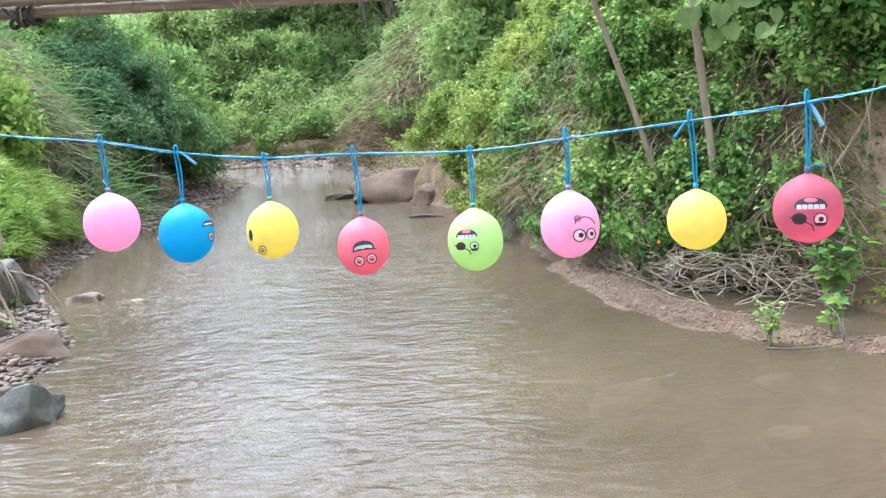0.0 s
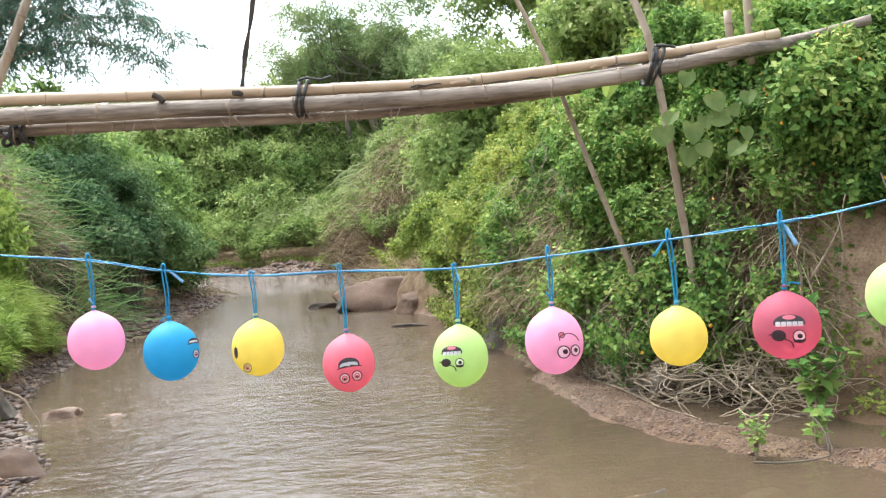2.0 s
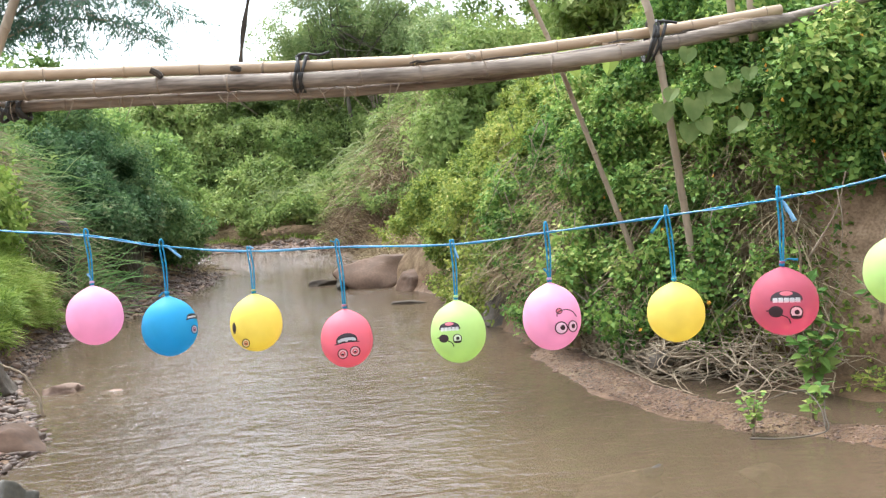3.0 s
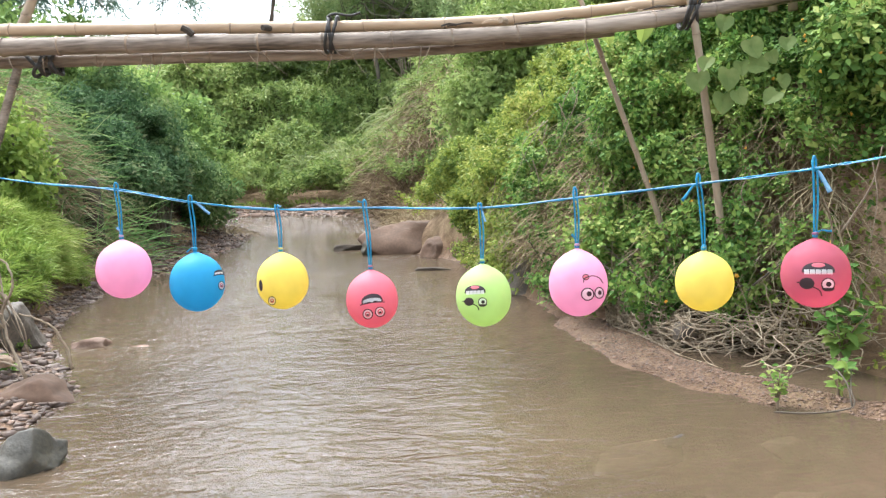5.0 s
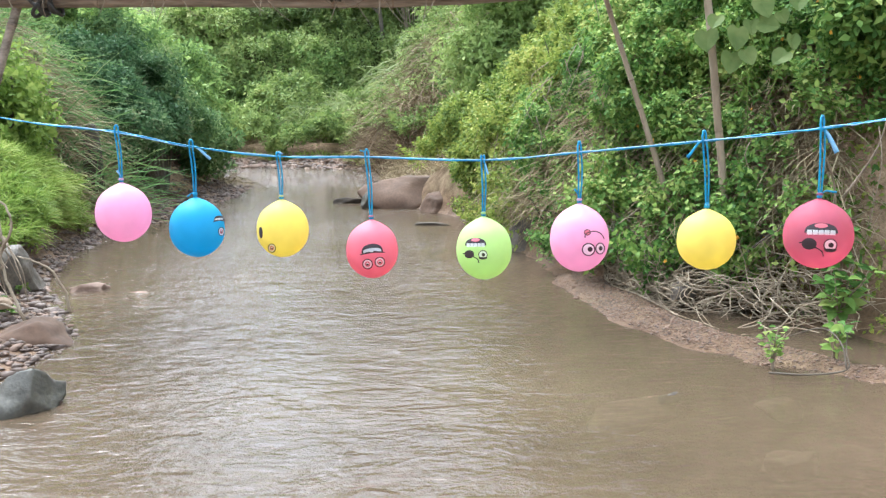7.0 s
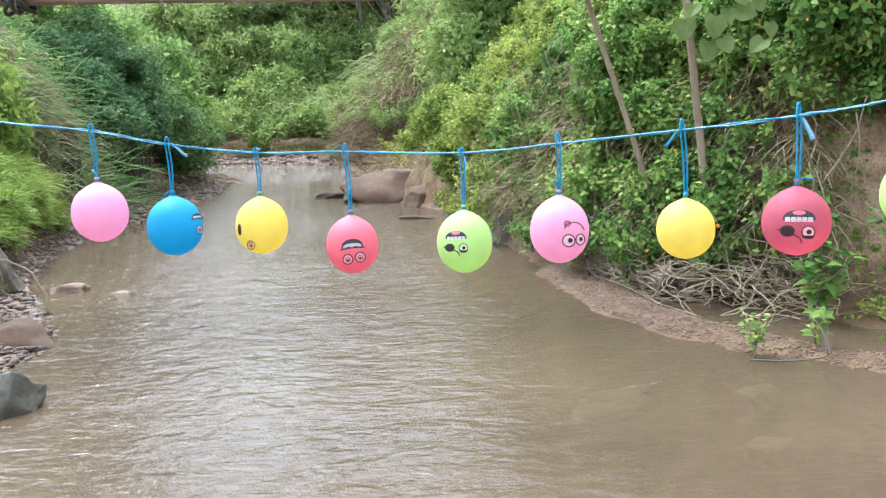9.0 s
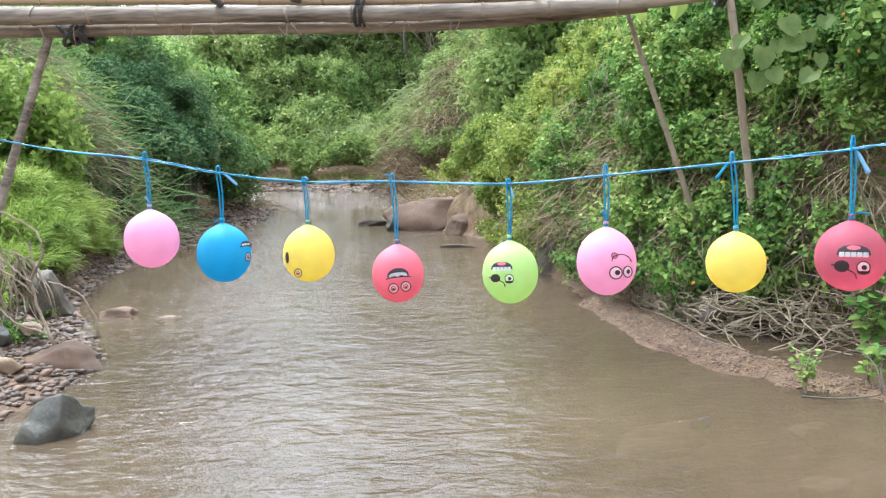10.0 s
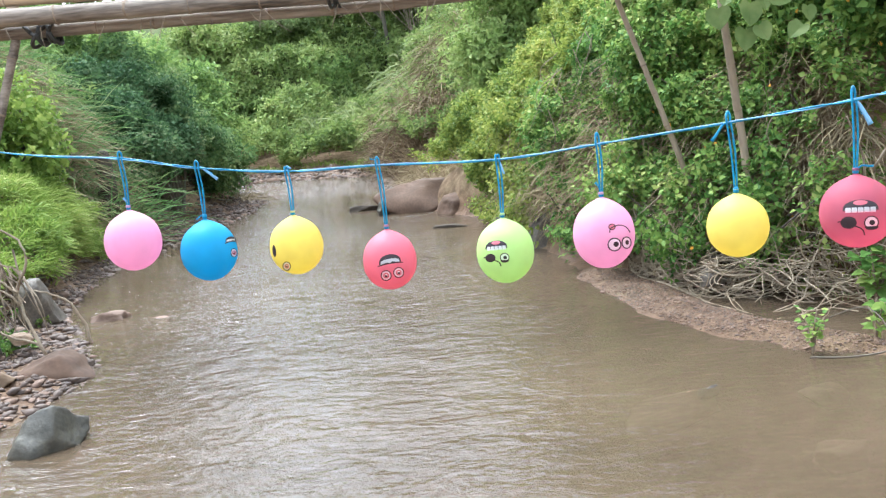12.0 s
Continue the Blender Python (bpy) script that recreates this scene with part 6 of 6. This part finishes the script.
for i, (x, y, h) in enumerate(((-15.5, 41, 3.0), (-12.4, 42, 3.2), (-7.4, 45, 2.6), (-5.2, 45, 4.2), (-3.0, 44, 5.2), (-0.6, 43, 5.4), (1.6, 41, 5.4), (4.0, 39, 5.6))):
    tree("tree", "light green leafy tree beyond the bend", (x, y, gz(x, y)), h, [((0, 0, h * 0.42), (1.9, 1.5, h * 0.24)), ((1.0, 0, h * 0.6), (1.7, 1.5, h * 0.3)), ((-1.0, 0.2, h * 0.6), (1.6, 1.4, h * 0.27)), ((0.2, 0, h * 0.9), (1.3, 1.2, h * 0.2))], 4200, 0.28, 0.12, TREE_LIGHT if i % 2 else HILL_LIGHT, 1001 + 17 * i, 0.15, 0.1)
tree("tree", "small bushy tree on the skyline", (-9.5, 44, gz(-9.5, 44)), 4, [((0, 0, 1.6), (1.6, 1.4, 1.2)), ((1.8, 0, 2.0), (1.6, 1.3, 1.1)), ((-1.7, 0, 1.0), (1.5, 1.2, 1.0)), ((3.4, 0, 1.4), (1.6, 1.3, 1.1))], 9000, 0.19, 0.075, TREE_LEAF, 741, 0.3)
tree("tree", "yellow-green bushy tree behind the bridge", (1.5, 16.5, gz(1.5, 16.5)), 3.2, [((-0.5, 0, 1.5), (1.2, 1.0, 1.0)), ((0.7, 0, 1.9), (1.3, 1.1, 1.0)), ((0, 0.2, 2.8), (1.2, 1.1, 0.9)), ((1.6, 0, 2.9), (1.1, 1, 0.9))], 22000, 0.13, 0.06, TREE_LIGHT, 761, 0.2, 0.07)
tree("tree", "light green bushy tree behind the bridge", (3.6, 14.5, gz(3.6, 14.5)), 3.4, [((-0.6, 0, 1.3), (1.2, 1.1, 1.0)), ((0.6, 0, 2.0), (1.3, 1.1, 1.1)), ((-0.3, 0, 2.9), (1.1, 1.0, 0.9)), ((1.4, 0, 3.0), (1.1, 1, 0.9))], 22000, 0.14, 0.075, TREE_LIGHT, 781, 0.2, 0.07)
tree("tree", "dark green tree behind the bank", (6.0, 14, gz(6, 14)), 5, [((-0.4, 0, 2.0), (1.7, 1.4, 1.6)), ((0.8, 0, 3.4), (1.8, 1.5, 1.5)), ((2.4, 0, 2.4), (1.7, 1.5, 1.6))], 15000, 0.16, 0.07, DARK_TREE, 801, 0.2, 0.12)
tree("tree", "dark green tree behind the bank", (9.0, 15, gz(9, 15)), 5.5, [((-0.6, 0, 2.4), (1.8, 1.5, 1.8)), ((1.2, 0, 3.4), (1.8, 1.5, 1.7))], 11000, 0.17, 0.07, DARK_TREE, 821, 0.2, 0.12)
tree("tree", "tall green tree on the slope", (4.0, 24, gz(4, 24)), 6.5, [((-1, 0, 2.8), (2.0, 1.6, 1.8)), ((1, 0, 4), (2.1, 1.8, 1.8)), ((2.8, 0, 3), (1.8, 1.6, 1.7)), ((0, 0, 5.6), (1.7, 1.5, 1.4))], 18000, 0.19, 0.08, TREE_LIGHT, 841, 0.3, 0.14)
tree("tree", "tall dark tree closing the view", (9.5, 26, gz(9.5, 26)), 8, [((-1.5, 0, 3.2), (2.2, 2, 2.0)), ((1.2, 0, 5), (2.4, 2, 2.0)), ((-1.0, 0, 6.6), (2.0, 1.8, 1.6)), ((3, 0, 3.4), (2, 2, 2))], 14000, 0.23, 0.1, DARK_TREE, 861, 0.25, 0.16)


def bamboo_clump(label, base, culms, seed, mat=BAMBOO_LEAF):
    """Arching bamboo: culms bowed over, drooping twigs hung with narrow leaves."""
    ob = thing("bamboo_clump", label, "bamboo", at=base)
    ps, ds = [], []
    for k, (dx, dy, tall) in enumerate(culms):
        line = smooth_line([(0.1 * k - 0.3, 0.1 * (k % 3), -0.3), (dx * 0.12, dy * 0.12, tall * 0.5), (dx * 0.45, dy * 0.45, tall * 0.95), (dx * 0.8, dy * 0.8, tall * 0.98), (dx, dy, tall * 0.75)], 34)
        v, f = tube(line, np.linspace(0.035, 0.006, 34), 6)
        part("culm", v, f, CULM_POST, ob, "green-grey bamboo culm")
        twigs = []
        for q in line[11:]:
            for _ in range(5):
                a = rng.uniform(0, 6.28)
                out = np.array([math.cos(a), math.sin(a), 0.15]) * rng.uniform(0.25, 0.75)
                tw = smooth_line([q, q + out * 0.6 + [0, 0, 0.02], q + out + [0, 0, -rng.uniform(0.15, 0.5)]], 8)
                twigs.append(tube(tw, np.linspace(0.005, 0.002, 8), 3, caps=False))
                for w in tw[2:]:
                    for _ in range(3):
                        ps.append(w + rng.normal(size=3) * 0.03)
                        ds.append(unit(out * 0.8 + [0, 0, -0.45] + rng.normal(size=3) * 0.35))
        v, f = joined(twigs)
        tagged(part("twig_spray", v, f, CULM_POST, ob), kind="stuff")
    p, d = np.array(ps), np.array(ds)
    k = len(p)
    s = unit(np.cross(d, rng.normal(size=(k, 3))))
    l = rng.uniform(0.11, 0.22, (k, 1))
    w = 0.022
    v = np.stack([p, p + d * l * 0.4 + s * w / 2, p + d * l * 0.4 - s * w / 2, p + d * l + [0, 0, -0.03]], 1).reshape(-1, 3)
    o = 4 * np.arange(k)[:, None]
    f = np.concatenate([o + [0, 1, 3], o + [0, 3, 2]], 1).reshape(-1, 3)
    part("leaves", v, f, mat, ob)
    return ob


bamboo_clump("arching bamboo with drooping narrow leaves on the skyline", (-10.1, 18, gz(-10.1, 18)), [(3.4, -0.3, 4.2), (4.6, 0.2, 3.6), (2.6, 0.2, 4.6), (1.8, 0, 4.0), (4.9, -0.2, 2.3), (3.0, 0.5, 2.4), (3.8, -0.6, 3.0), (5.4, 0.3, 2.9), (1.2, -0.2, 3.2), (4.2, 0.4, 4.2), (2.2, 0.4, 3.4), (3.3, 0.1, 3.5), (0.6, 0.2, 4.4), (2.9, -0.4, 5.0)], 901)
bamboo_clump("airy bamboo clump with pale narrow leaves above the slope", (-1.8, 42, gz(-1.8, 42)), [(-3.6, 0.2, 6.0), (-2.6, -0.3, 6.8), (-4.4, 0.4, 5.0), (-1.4, 0.2, 6.6), (0.6, 0.1, 6.6), (1.8, -0.2, 5.8), (-3.0, 0.5, 4.4), (-1.8, -0.4, 5.0), (2.6, 0.3, 5.2), (-4.8, 0, 4.4)], 921, TREE_LEAF)

# thin dead branches of a leafless shrub on the left shore
dead = thing("dead_shrub", "pale leafless branching shrub on the shore", "shrub")
for pts, r in (([(-2.86, 5.55, 0.08), (-2.98, 5.6, 0.32), (-3.02, 5.62, 0.5), (-2.92, 5.6, 0.72), (-2.98, 5.6, 0.88), (-3.2, 5.6, 1.0)], 0.012), ([(-3.02, 5.62, 0.5), (-3.15, 5.62, 0.62), (-3.22, 5.6, 0.78)], 0.009), ([(-3.02, 5.62, 0.42), (-3.1, 5.6, 0.52), (-3.3, 5.6, 0.66), (-3.4, 5.6, 0.8)], 0.008), ([(-2.62, 5.7, 0.1), (-2.66, 5.7, 0.28), (-2.76, 5.7, 0.42), (-2.95, 5.7, 0.5)], 0.011), ([(-2.9, 5.58, 0.15), (-3.15, 5.6, 0.24), (-3.3, 5.62, 0.42), (-3.28, 5.62, 0.7)], 0.009), ([(-3.0, 5.6, 0.6), (-3.1, 5.58, 0.72), (-3.3, 5.58, 0.74)], 0.006)):
    line = smooth_line(pts, 22) + rng.normal(size=(22, 3)) * 0.004
    v, f = tube(line, np.linspace(r, r * 0.5, 22), 6)
    part("branch", v, f, STRAW, dead, smooth=True)
roots = []
for _ in range(60):
    q = np.array([rng.uniform(-3.7, -3.3), rng.uniform(5.7, 6.3), rng.uniform(0.45, 0.75)])
    e = q + [rng.uniform(-0.05, 0.25), -0.15, -rng.uniform(0.2, 0.5)]
    roots.append(tube(smooth_line([q, (q + e) / 2 + rng.normal(size=3) * 0.06, e], 8), np.linspace(0.008, 0.003, 8), 4))
v, f = joined(roots)
tagged(part("hanging_roots", v, f, TWIG), "dry roots hanging from the undercut bank", "roots", kind="stuff")
p, nor = strewn(1500, (-3.9, -2.9, 5.6, 7.4), lambda x, y: 0.08 + 0 * x, lambda x, y: (off_left(x, y) > 0.15) * (lumps(x, y, 0.3, 431) > 0.1), 0.08)
tagged(leaves("shore_weeds", p, nor, 0.05, 0.03, LANTANA), "small green weeds among the shore stones", "weeds", kind="stuff")
